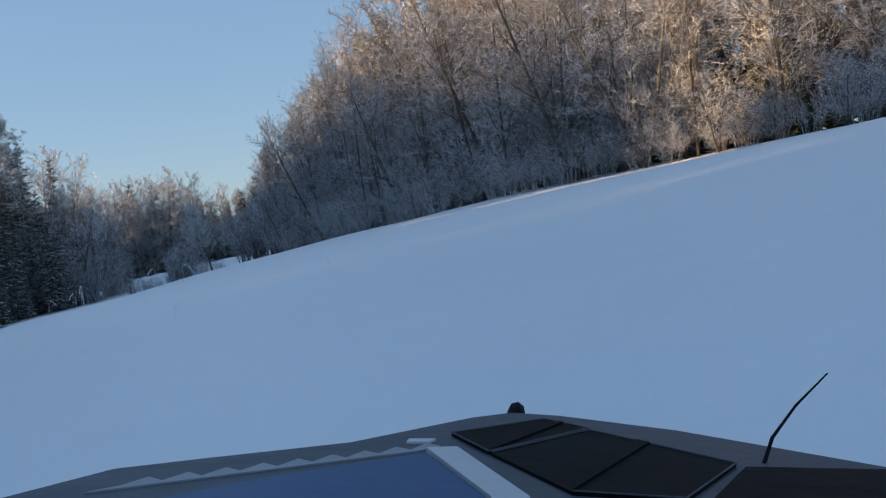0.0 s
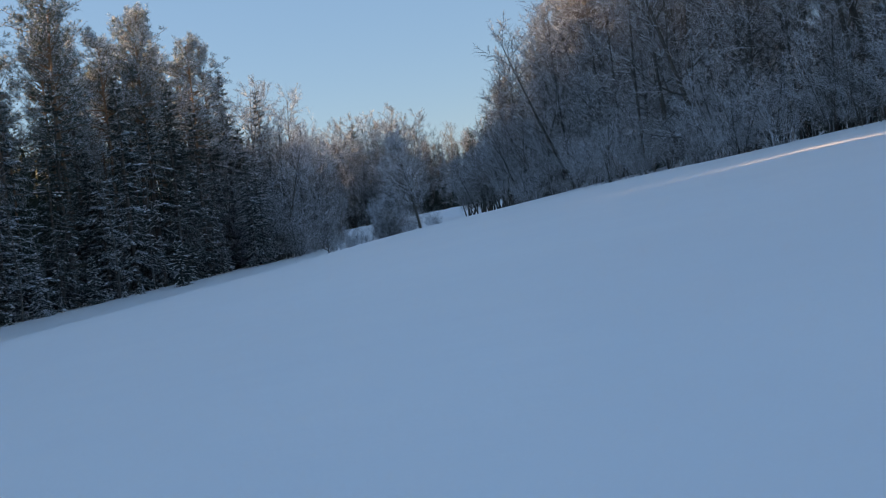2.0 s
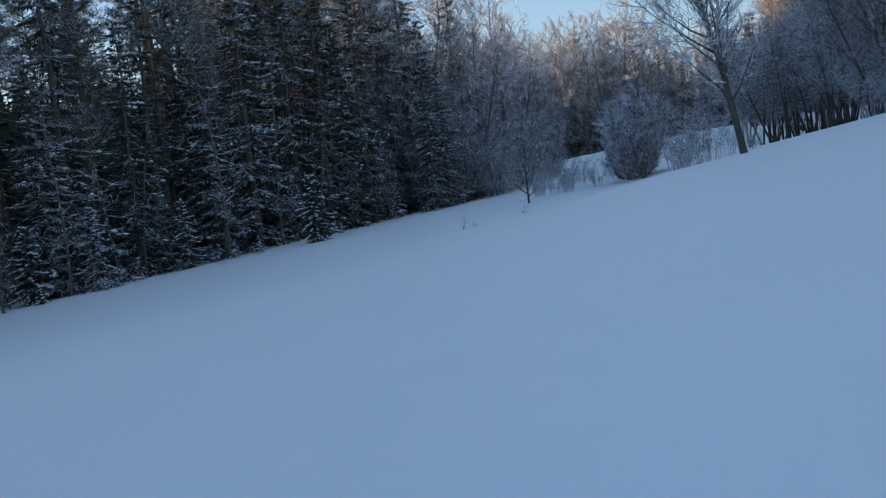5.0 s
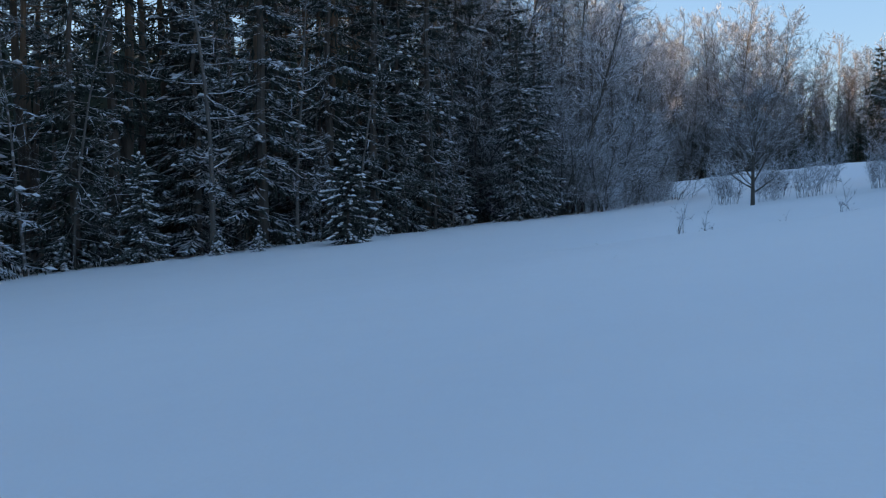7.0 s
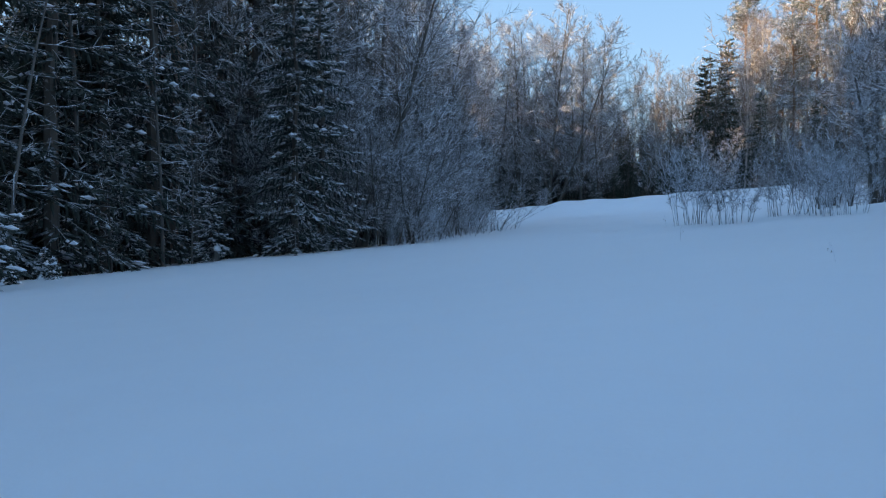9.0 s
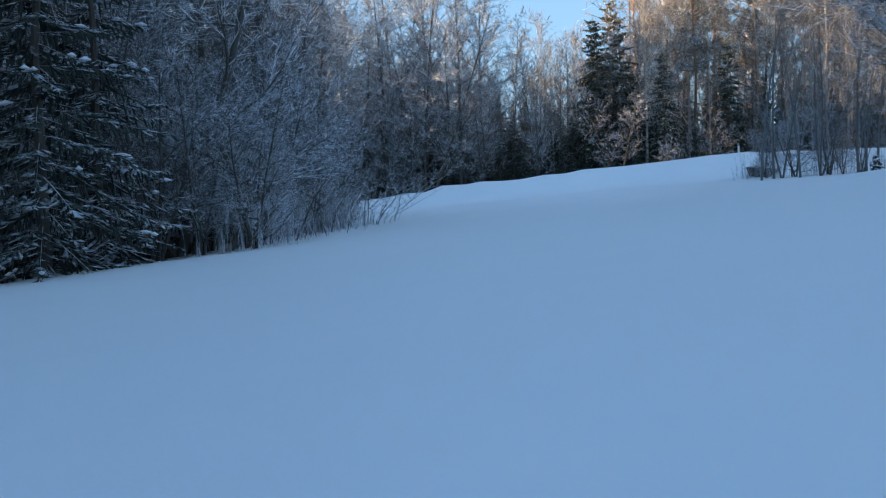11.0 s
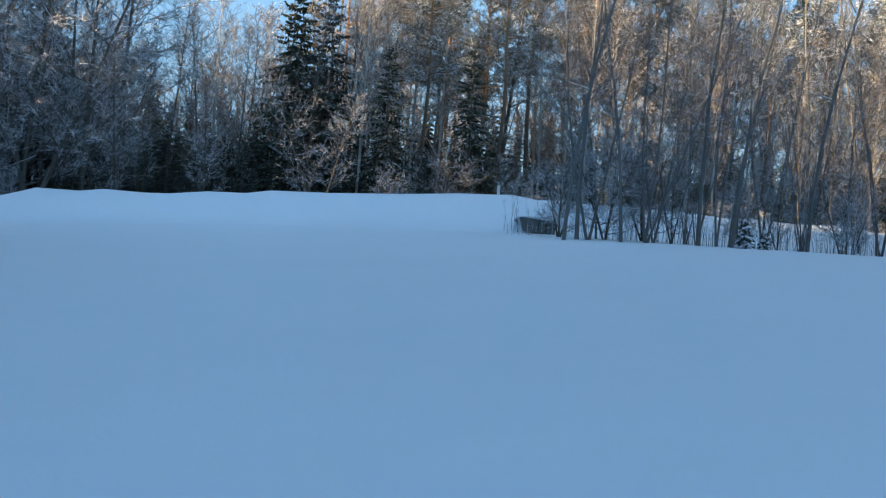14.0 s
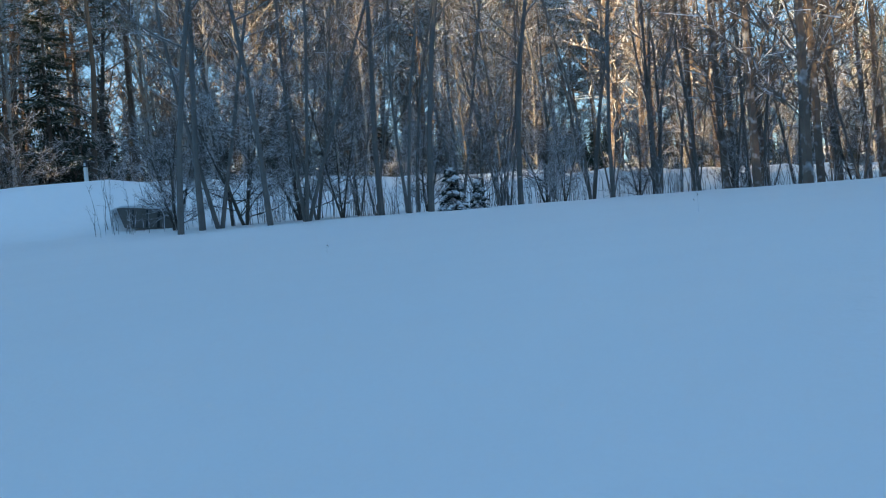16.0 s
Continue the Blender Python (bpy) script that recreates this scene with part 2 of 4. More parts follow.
def field_height(x, y):
    """The open field: a smooth spline over a coarse grid of heights."""
    nx, ny = HEIGHTS.shape
    u = np.clip((np.asarray(x, float) - GRID_X) / GRID_STEP, 1.0, nx - 2.001)
    v = np.clip((np.asarray(y, float) - GRID_Y) / GRID_STEP, 1.0, ny - 2.001)
    wx = spline_weight(u[..., None] - np.arange(nx))
    wy = spline_weight(v[..., None] - np.arange(ny))
    return np.einsum("...i,ij,...j->...", wx, HEIGHTS, wy)


def road_distance(x, y):
    """Distance from the road's middle line, and the road's height there."""
    best, level = np.full(np.shape(x), 1e9), np.zeros(np.shape(x))
    for (ax, ay, az), (bx, by, bz) in zip(ROAD, ROAD[1:]):
        dx, dy = bx - ax, by - ay
        s = np.clip(((x - ax) * dx + (y - ay) * dy) / (dx * dx + dy * dy), 0, 1)
        d = np.hypot(x - ax - s * dx, y - ay - s * dy)
        near = d < best
        best, level = np.where(near, d, best), np.where(near, az + s * (bz - az), level)
    return best, level


def ground_height(x, y):
    x, y = np.asarray(x, float), np.asarray(y, float)
    h = 0.5 * np.logaddexp(field_height(x, y) / 0.5, -3.9 / 0.5)
    d, level = road_distance(x, y)
    bank = level + 0.22 * np.exp(-((d - 3.4) / 0.7) ** 2) - np.maximum(d - 3.6, 0) * 0.52
    k = 0.35
    h = np.where(d < 40, k * np.logaddexp(h / k, bank / k), h)
    # low drifts over the field
    h = h + 0.035 * np.sin(x * 0.55 + 1.3 * np.sin(y * 0.21)) * np.sin(y * 0.47 + 0.9) * np.clip(d / 20, 0, 1)
    # a shallow hollow at the foot of the leafy wood
    h = h - 0.36 * np.exp(-((x - 43.5) / 5.5) ** 2 - ((y + 17.5) / 4.5) ** 2)
    # the land rises gently behind the road
    beyond = (y - 10.0 - (x + 108.0) * 0.578) * 0.866
    h = h + 0.30 * np.clip(beyond - 26.0, 0, 25)
    # shallow hollows in the field
    h = h - 0.35 * np.exp(-((x - 14.0) ** 2 + (y - 42.0) ** 2) / 128.0) - 0.16 * np.exp(-((x + 2.0) ** 2 + (y - 35.5) ** 2) / 40.0)
    h = h - 0.9 * np.exp(-((x - 43.0) ** 2 + (y + 7.0) ** 2) / 66.0)
    h = h - 0.54 * np.exp(-((x - 14.8) ** 2 + (y + 9.6) ** 2) / 9.7)
    return h - 0.15 * np.exp(-((x - 21.6) ** 2 + (y + 20.4) ** 2) / 8.0)


def level_at(x, y):
    return float(ground_height(np.array([x]), np.array([y]))[0])


def build_ground():
    xs = np.concatenate([np.linspace(-1600, -160, 13), np.linspace(-130, -62, 18), np.arange(-60, 100, 1.0),
                         np.linspace(102, 170, 18), np.linspace(200, 1600, 13)])
    ys = np.concatenate([np.linspace(-1600, -160, 13), np.linspace(-135, -92, 12), np.arange(-90, 80, 1.0),
                         np.linspace(82, 150, 18), np.linspace(180, 1600, 13)])
    gx, gy = np.meshgrid(xs, ys, indexing="ij")
    gz = ground_height(gx, gy)
    rough = np.random.RandomState(5).normal(0, 1, gz.shape)
    d, _ = road_distance(gx, gy)
    gz = gz + rough * (0.010 + 0.035 * np.exp(-((d - 3.4) / 1.0) ** 2))
    nx, ny = gx.shape
    idx = np.arange(nx * ny).reshape(nx, ny)
    faces = np.stack([idx[:-1, :-1], idx[1:, :-1], idx[1:, 1:], idx[:-1, 1:]], -1).reshape(-1, 4)
    me = bpy.data.meshes.new("ground")
    me.from_pydata(np.stack([gx, gy, gz], -1).reshape(-1, 3).tolist(), [], faces.tolist())
    me.materials.append(SNOW)
    me.polygons.foreach_set("use_smooth", [True] * len(me.polygons))
    return tagged(new("ground", me), "smooth untouched blue-white snow over a sloping field and road bank", "snow field",
                  kind="structure")


build_ground()

# ---- trees ----


def any_way(rng, low=-1.0, high=1.0):
    return Vector((rng.uniform(-1, 1), rng.uniform(-1, 1), rng.uniform(low, high)))


def spruce(seed, h, snow=0.5, thick=1.0, spray=7, gap=1.0, wide=1.0, foliage=SPRUCE_NEEDLES):
    rng = random.Random(seed)
    trunk, needles, load = Build(), Build(), Build()
    n = 7
    pts = [Vector((rng.uniform(-.03, .03) * k, rng.uniform(-.03, .03) * k, h * k / n)) for k in range(n + 1)]
    trunk.tube(pts, [0.013 * h * (1 - k / (n + .4)) + 0.01 for k in range(n + 1)], 7)
    z = 0.05 * h
    while z < 0.985 * h:
        f = z / h
        reach = thick * (0.19 * h * (1 - f) ** 0.75 + 0.05)
        count = max(4, int(8 - 4 * f))
        turn = rng.uniform(0, 6.28)
        for k in range(count):
            az = turn + 6.283 * k / count + rng.uniform(-.5, .5)
            laden = rng.random() < .12 + snow * 2.2
            length = reach * rng.choice((.45, .8, .95, 1.1, 1.3)) * rng.uniform(.85, 1.1) * (1 + .18 * math.sin(az * 2 + seed))
            rise = radians(rng.uniform(-16, 16) - 18 * (1 - f) + 38 * max(0, f - .75) * 3)
            out = direction(rng, az, 0)
            base = Vector((0, 0, max(.2, z + rng.uniform(-.5, .5) * gap * (0.030 * h + 0.10))))
            line = []
            for s in range(5):
                q = s / 4
                drop = -0.16 * length * (q * q * 1.5 - q ** 4 * 0.8) * (1.3 - f)
                line.append(base + out * (length * q) + Vector((0, 0, length * q * math.tan(rise) + drop)))
            trunk.tube(line[:4], [0.018 * (1 - f) + .006, .014, .010, .006], 3)
            side = out.cross(Vector((0, 0, 1)))
            for s in range(spray):
                q = 0.18 + 0.82 * s / (spray - 1)
                i = min(int(q * 4), 3)
                p = line[i].lerp(line[i + 1], q * 4 - i)
                ln = (0.42 * length * (1.05 - q) + 0.16) * rng.uniform(.75, 1.2)
                for sgn in (-1, 1):
                    d = (out * rng.uniform(.55, .9) + side * sgn * rng.uniform(.5, .95)
                         + Vector((0, 0, rng.uniform(-.55, -.12)))).normalized()
                    needles.blade(p, p + d * ln, wide * (0.055 + 0.05 * ln), Vector((rng.uniform(-.3, .3), rng.uniform(-.3, .3), 1)).normalized())
                needles.blade(p, p + Vector((rng.uniform(-.1, .1), rng.uniform(-.1, .1), -ln * .8)) + out * .12, 0.05 * wide, side)
                if laden and snow and rng.random() < min(.75, .12 + 3 * snow) * (0.3 + 0.7 * q):
                    u = Vector((0, 0, 0.035 + .02 * rng.random()))
                    d = (out + side * rng.uniform(-.5, .5) + Vector((0, 0, -.15))).normalized()
                    w = rng.uniform(.05, .13)
                    a, b = p + u, p + u + d * rng.uniform(.2, .5) * min(1, length)
                    i0 = len(load.v)
                    m = (a + b) / 2
                    load.v += [a, m + side * w, b, m - side * w, m + Vector((0, 0, w * .7)), m - Vector((0, 0, .05))]
                    load.f += [(i0, i0 + 4, i0 + 1), (i0 + 1, i0 + 4, i0 + 2), (i0 + 2, i0 + 4, i0 + 3), (i0 + 3, i0 + 4, i0),
                               (i0, i0 + 1, i0 + 5), (i0 + 1, i0 + 2, i0 + 5), (i0 + 2, i0 + 3, i0 + 5), (i0 + 3, i0, i0 + 5)]
            needles.blade(line[3], line[4] + out * .12, 0.07, Vector((0, 0, 1)))
        z += gap * (0.030 * h + 0.10) * rng.uniform(.8, 1.2) * (1.1 - .4 * f)
    needles.spike(Vector((0, 0, h * .95)), Vector((0, 0, h * 1.01)), .05)
    root = new("spruce_tree")
    part("trunk", trunk, SPRUCE_BARK, root)
    part("crown", needles, foliage, root, "dark green drooping needle branches dusted with frost")
    if load.f:
        part("snow_load", load, SNOW_LOAD, root, "white snow lying on the branches", kind="stuff")
    return root


def pine(seed, h, crown=0.45, boughs=34, clumps=7, needle=9, wide=1.0):
    rng = random.Random(seed)
    trunk, dead, needles = Build(), Build(), Build()
    lean = Vector((rng.uniform(-.02, .02), rng.uniform(-.02, .02), 0))
    n = 9

    def axis(z):
        return lean * z + Vector((.12 * math.sin(z * .5 + seed), .12 * math.cos(z * .43 + seed), z))
    trunk.tube([axis(h * k / n) for k in range(n + 1)], [0.0085 * h * (1 - .85 * k / n) + .012 for k in range(n + 1)], 8)
    for k in range(16):
        z = h * rng.uniform(.16, 1 - crown)
        d = direction(rng, rng.uniform(0, 6.28), radians(rng.uniform(-30, 12)))
        ln = rng.uniform(.5, 1.9)
        a = axis(z)
        b = a + d * ln
        dead.tube([a, a + d * ln * .5, b + Vector((0, 0, -.12 * ln))], [.022, .014, .005], 3)
        for _ in range(4):
            p = a.lerp(b, rng.uniform(.3, 1))
            dead.spike(p, p + direction(rng, rng.uniform(0, 6.28), rng.uniform(-.7, .3)) * rng.uniform(.2, .6), .008)
    for k in range(boughs):
        f = rng.random()
        z = h * (1 - crown + crown * f)
        ln = (3.0 * math.sin(math.pi * (.22 + .70 * f)) + .5) * rng.uniform(.45, 1.2) * h / 20
        d = direction(rng, rng.uniform(0, 6.28), radians(rng.uniform(-8, 32) + 30 * f))
        a = axis(z)
        b = a + d * ln
        trunk.tube([a, a.lerp(b, .5) - Vector((0, 0, .1)), b], [.045, .028, .012], 4)
        for c in range(clumps):
            p = a.lerp(b, .35 + .65 * rng.random()) + Vector([rng.uniform(-.35, .35) for _ in range(3)])
            for s in range(needle):
                e = direction(rng, rng.uniform(0, 6.28), rng.uniform(-.6, 1.3))
                q = p + e * .05 + any_way(rng) * .12
                needles.sliver(q, q + e * rng.uniform(.18, .36), .022 * wide, rng)
    root = new("pine_tree")
    part("trunk", trunk, PINE_BARK, root, "grey bark that turns orange higher up")
    part("deadwood", dead, DEAD_BARK, root, "bare dead lower branches", kind="stuff")
    part("crown", needles, PINE_NEEDLES, root, "green needle tufts near the top")
    return root


def leafless(name, seed, h, radius, bark, twigs, first=0.3, branches=20, subs=6, tips=12, spread=0.30, rise=(30, 62), droop=0.0,
             wander=0.03, twig=0.008, forks=1):
    """A bare winter tree: trunk (or a few stems), rising limbs, branches and a haze of fine twigs."""
    rng = random.Random(seed)
    trunk, crown = Build(), Build()
    for stem in range(forks):
        tilt = direction(rng, stem * 6.283 / forks + rng.uniform(-.5, .5), 0) * (0.0 if forks == 1 else rng.uniform(.08, .42))
        hs = h * (1 if stem == 0 else rng.uniform(.65, 1.0))
        n = 9
        axis, lean = [Vector((0, 0, -.15))], tilt.copy()
        for k in range(1, n + 1):
            lean = lean * .97 + Vector((rng.uniform(-1, 1), rng.uniform(-1, 1), 0)) * wander
            axis.append(axis[-1] + Vector((lean.x, lean.y, 1)) * hs / n)
        trunk.tube(axis, [radius * (1.2 if k == 0 else 1) * (1 - .9 * k / n) + .006 for k in range(n + 1)], 7)
        for b in range(branches):
            g = (b + rng.random()) / branches
            f = first + (1 - first) * g
            i = min(int(f * n), n - 1)
            a = axis[i].lerp(axis[i + 1], f * n - i)
            ln = spread * hs * (.40 + .75 * math.sin(math.pi * min(1.0, .22 + .78 * g))) * rng.uniform(.6, 1.2)
            d = direction(rng, b * 2.4 + rng.uniform(-.7, .7), radians(rng.uniform(*rise)) + .35 * max(0, f - .7))
            line = [a]
            for s in range(4):
                d = (d + any_way(rng) * .2 + Vector((0, 0, .12 - droop * s * .3))).normalized()
                line.append(line[-1] + d * ln / 4)
            r = radius * .34 * (1.2 - f)
            trunk.tube(line, [r + .006, r * .75 + .005, r * .5 + .004, r * .3 + .003, .003], 4)
            for s in range(subs):
                q = .12 + .86 * (s + rng.random()) / subs
                i = min(int(q * 4), 3)
                p = line[i].lerp(line[i + 1], q * 4 - i)
                e = ((line[i + 1] - line[i]).normalized() * .8 + any_way(rng, -.5 - droop, .8 - droop)).normalized()
                ls = ln * (.55 - .25 * q) * rng.uniform(.6, 1.3) + .12
                m = p + e * ls
                crown.spike(p, m, twig * rng.uniform(1.2, 2.2))
                for t in range(tips):
                    w = .1 + .9 * (t + rng.random()) / tips
                    c = p.lerp(m, w)
                    e2 = (e * .75 + any_way(rng, -.7 - droop * 1.5, .9 - droop * 1.5)).normalized()
                    crown.sliver(c, c + e2 * ls * (.65 - .3 * w) * rng.uniform(.5, 1.3), twig * rng.uniform(.6, 1.6), rng)
    root = new(name)
    part("trunk", trunk, bark, root)
    part("crown", crown, twigs, root, "fine bare twigs touched by hoar frost")
    return root


def shrub(name, seed, h, stems, radius, mat, lean=(0.05, 0.45), twigs=9, footprint=0.5, tips=9):
    rng = random.Random(seed)
    canes, brush = Build(), Build()
    for _ in range(stems):
        az = rng.uniform(0, 6.28)
        base = Vector((math.cos(az), math.sin(az), 0)) * footprint * math.sqrt(rng.random())
        out = direction(rng, az + rng.uniform(-.7, .7), 0)
        hs, ln = h * rng.uniform(.5, 1.05), rng.uniform(*lean)
        line = [base - Vector((0, 0, .15))]
        for k in range(1, 5):
            line.append(base + out * ln * hs * (k / 4) ** 1.4 + Vector((rng.uniform(-.05, .05) * hs, rng.uniform(-.05, .05) * hs, hs * k / 4)))
        canes.tube(line, [radius, radius * .85, radius * .65, radius * .45, radius * .2], 4)
        for t in range(twigs):
            q = .30 + .70 * rng.random()
            i = min(int(q * 4), 3)
            p = line[i].lerp(line[i + 1], q * 4 - i)
            e = direction(rng, rng.uniform(0, 6.28), rng.uniform(.1, 1.2))
            g = p + e * hs * rng.uniform(.10, .26)
            brush.spike(p, g, radius * .4)
            for _ in range(tips):
                c = p.lerp(g, rng.uniform(.15, 1))
                brush.sliver(c, c + (e * .6 + any_way(rng, -.4, 1)).normalized() * hs * rng.uniform(.04, .12), radius * .32, rng)
    root = new(name)
    part("cane", canes, mat, root, kind="stuff")
    part("brush", brush, FROST_TWIGS, root, "thin frosted twigs", kind="stuff")
    return root


class Kind:
    """Several builds of one kind of plant; every further one is a copy of them."""

    def __init__(self, label, category, makers):
        self.label, self.category, self.makers = label, category, makers
        self.made, self.next = {}, 0

    def plant(self, x, y, scale=1.0, turn=None, which=None, group="", label="", sink=0.05, lean=(0, 0)):
        k = self.next % len(self.makers) if which is None else which
        self.next += 1
        rng = random.Random(int(x * 91 + y * 57 + k))
        turn = rng.uniform(0, 360) if turn is None else turn
        m = pose(x, y, level_at(x, y) - sink, lean[0], lean[1], turn)
        if k not in self.made:
            ob = self.makers[k]()
            ob.matrix_basis = m @ Matrix.Diagonal((scale, scale, scale, 1))
            self.made[k] = ob
            tagged(ob, self.label, self.category)
        else:
            ob = copy_thing(self.made[k], m @ Matrix.Diagonal((scale, scale, scale, 1)))
        return tagged(ob, label, group=group)


SPRUCES = Kind("dark green spruce with frost and snow on drooping branches", "spruce tree",
               [lambda s=s, h=h, w=w, r=r: spruce(s, h, w, r, 8, 1.15, .8) for s, h, w, r in ((1, 12.0, .07, 1.0), (2, 17.0, .05, .85), (3, 14.0, .09, .9), (4, 19.0, .04, .75))])
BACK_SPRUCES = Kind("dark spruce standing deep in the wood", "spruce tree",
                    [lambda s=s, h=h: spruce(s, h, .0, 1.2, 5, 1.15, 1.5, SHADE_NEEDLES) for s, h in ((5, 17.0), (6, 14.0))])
SNOWY_SPRUCES = Kind("young spruce laden with snow at the forest edge", "spruce tree",
                     [lambda s=s, h=h: spruce(s, h, .24, 1.3, 8, 1.05, .85) for s, h in ((11, 5.5), (12, 7.5))])
BARE_TRUNKS = Kind("grey bare trunk with short dead branches among conifers", "dead tree",
                   [lambda s=s, h=h, r=r: leafless("dead_tree", s, h, r, DEAD_BARK, FROST_TWIGS, first=.14, branches=34, subs=3, tips=4, spread=.13,
                                                   rise=(-28, 20), twig=.008, wander=.05) for s, h, r in ((91, 14, .085), (92, 12, .06), (93, 15, .10))])
STEMMED = Kind("frosted tree with bare leaning stems below a low crown", "deciduous tree",
               [lambda s=s, h=h, f=f: leafless("frosted_tree", s, h, .07, ALDER_BARK, FROST_TWIGS, first=.30, branches=20, subs=7, tips=24, spread=.36,
                                               rise=(-14, 55), forks=f, twig=.005, wander=.06) for s, h, f in ((94, 6.5, 2), (95, 7.5, 2), (96, 5.8, 3))])
SAPLINGS = Kind("small snowy spruce sapling in the snow", "spruce sapling", [lambda: spruce(21, 1.5, .8, 1.5, 4, 1.2)])
PINES = Kind("tall Scots pine with orange upper trunk and frosted crown", "pine tree",
             [lambda s=s, h=h: pine(s, h, .46, 48, 13, 18, .95) for s, h in ((31, 21.0), (32, 23.0), (33, 19.0))])
ALDERS = Kind("slender bare alder with a grey trunk by the field", "alder tree",
              [lambda s=s, h=h, r=r: leafless("alder_tree", s, h, r, ALDER_BARK, DARK_TWIGS, first=.30, branches=28, subs=6, tips=18,
                                              spread=.17, rise=(30, 68), twig=.0055, wander=.035) for s, h, r in ((41, 15, .09), (42, 17, .105), (43, 13, .075), (44, 14, .06))])
FROSTED = Kind("bare leafy-wood tree white with hoar frost", "deciduous tree",
               [lambda s=s, h=h, f=f: leafless("frosted_tree", s, h, .085, ALDER_BARK, FROST_TWIGS, first=.10, branches=30 if f == 1 else 18, subs=7, tips=24,
                                               spread=.27, rise=(5, 62), forks=f, twig=.0058, wander=.03) for s, h, f in ((51, 9, 1), (52, 11, 1), (53, 8, 2))])
DOMES = Kind("frosted many-stemmed young tree with a dense rounded crown", "deciduous tree",
             [lambda s=s, h=h, f=f: leafless("frosted_tree", s, h, .042, ALDER_BARK, FROST_TWIGS, first=.08, branches=14, subs=6, tips=26,
                                             spread=.34, rise=(-12, 55), forks=f, twig=.0046, wander=.07) for s, h, f in ((54, 5.0, 4), (55, 6.2, 3), (56, 4.2, 4))])
BIRCHES = Kind("tall bare birch with a pale trunk and fine brown twigs", "birch tree",
               [lambda s=s, h=h: leafless("birch_tree", s, h, .10, BIRCH_BARK, WARM_TWIGS, first=.25, branches=32, subs=7, tips=18,
                                          spread=.22, rise=(35, 70), droop=.12, twig=.006, wander=.025) for s, h in ((61, 15), (62, 17), (63, 16))])
BACK_TREES = Kind("tall bare leafy tree standing deep in the wood", "deciduous tree",
                  [lambda s=s, h=h: leafless("bare_tree", s, h, .075, ALDER_BARK, WARM_TWIGS, first=.12, branches=24, subs=6, tips=10,
                                             spread=.22, rise=(30, 68), twig=.013, wander=.03) for s, h in ((65, 15), (66, 17))])
BUSHES = Kind("dense frosted bush of thin grey stems at the forest edge", "bush",
              [lambda s=s, h=h: shrub("bush", s, h, 24, .013, WILLOW, (.15, .9), 18, .8, 16) for s, h in ((71, 3.2), (72, 4.2))])
SNAGS = Kind("young bare tree with dead frosted branches at the forest edge", "young tree",
             [lambda s=s, h=h: leafless("bare_tree", s, h, .055, DEAD_BARK, FROST_TWIGS, first=.10, branches=36, subs=4, tips=7,
                                        spread=.13, rise=(-22, 24), twig=.007, wander=.03) for s, h in ((67, 8), (68, 10))])
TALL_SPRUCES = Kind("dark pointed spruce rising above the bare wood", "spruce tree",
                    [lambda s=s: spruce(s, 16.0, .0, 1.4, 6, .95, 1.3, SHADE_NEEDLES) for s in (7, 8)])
DITCH_ALDERS = Kind("dark-trunked bare alder standing in the ditch", "alder tree",
                    [lambda s=s, h=h, r=r, f=f: leafless("alder_tree", s, h, r * .85, DITCH_BARK, DARK_TWIGS, first=.20, branches=24 if f == 1 else 16, subs=5, tips=8,
                                                         spread=.15, rise=(12, 62), twig=.0045, wander=.07, forks=f)
                     for s, h, r, f in ((45, 15, .06, 1), (46, 16, .075, 1), (47, 13, .045, 2), (48, 14, .055, 1), (49, 12, .035, 3))])
BRUSHWOOD = Kind("upright thin bare shoots standing in the ditch snow", "brushwood",
                 [lambda s=s, h=h: shrub("brushwood", s, h, 13, .009, WILLOW, (.02, .25), 4, .9, 4) for s, h in ((85, 1.5), (86, 1.1))])
LEANING = Kind("bare shrub with long stems bowed low over the snow", "bush",
               [lambda: shrub("bush", 75, 1.3, 9, .011, WILLOW, (.4, 2.0), 10, .9, 7)])
WILLOWS = Kind("clump of upright bare willow stems standing in the snow", "willow bush",
               [lambda s=s, h=h: shrub("willow_bush", s, h, 24, .012, WILLOW, (.05, .42), 20, .8, 14) for s, h in ((81, 2.6), (82, 3.1))])
YOUNG_WILLOWS = Kind("small bare willow shoot branching from the snow", "willow bush",
                     [lambda: shrub("willow_bush", 83, 0.95, 4, .010, WILLOW, (.10, .40), 7, .05, 4)])


def along(line, spacing, seed, depth=0.0, jitter=0.8):
    """Points along a line of the plan, set back to its left by depth."""
    rng = random.Random(seed)
    got, left = [], 0.0
    for (ax, ay), (bx, by) in zip(line, line[1:]):
        ln = math.hypot(bx - ax, by - ay)
        ux, uy = (bx - ax) / ln, (by - ay) / ln
        s = left
        while s < ln:
            got.append((ax + ux * s - uy * depth + rng.uniform(-jitter, jitter), ay + uy * s + ux * depth + rng.uniform(-jitter, jitter),
                        rng.uniform(.82, 1.18)))
            s += spacing * rng.uniform(.7, 1.3)
        left = s - ln
    return got


# narrow gaps cut in the conifers for sun streaks; added birches weaken the light
SUN_GAPS = ((69.9, -60.6, 2.2), (46.6, -36.3, 2.1))


def in_sun_gap(x, y):
    return any(abs(SUN_TOWARDS.y * (x - u) - SUN_TOWARDS.x * (y - v)) < w and SUN_TOWARDS.x * (x - u) + SUN_TOWARDS.y * (y - v) > 5 for u, v, w in SUN_GAPS)


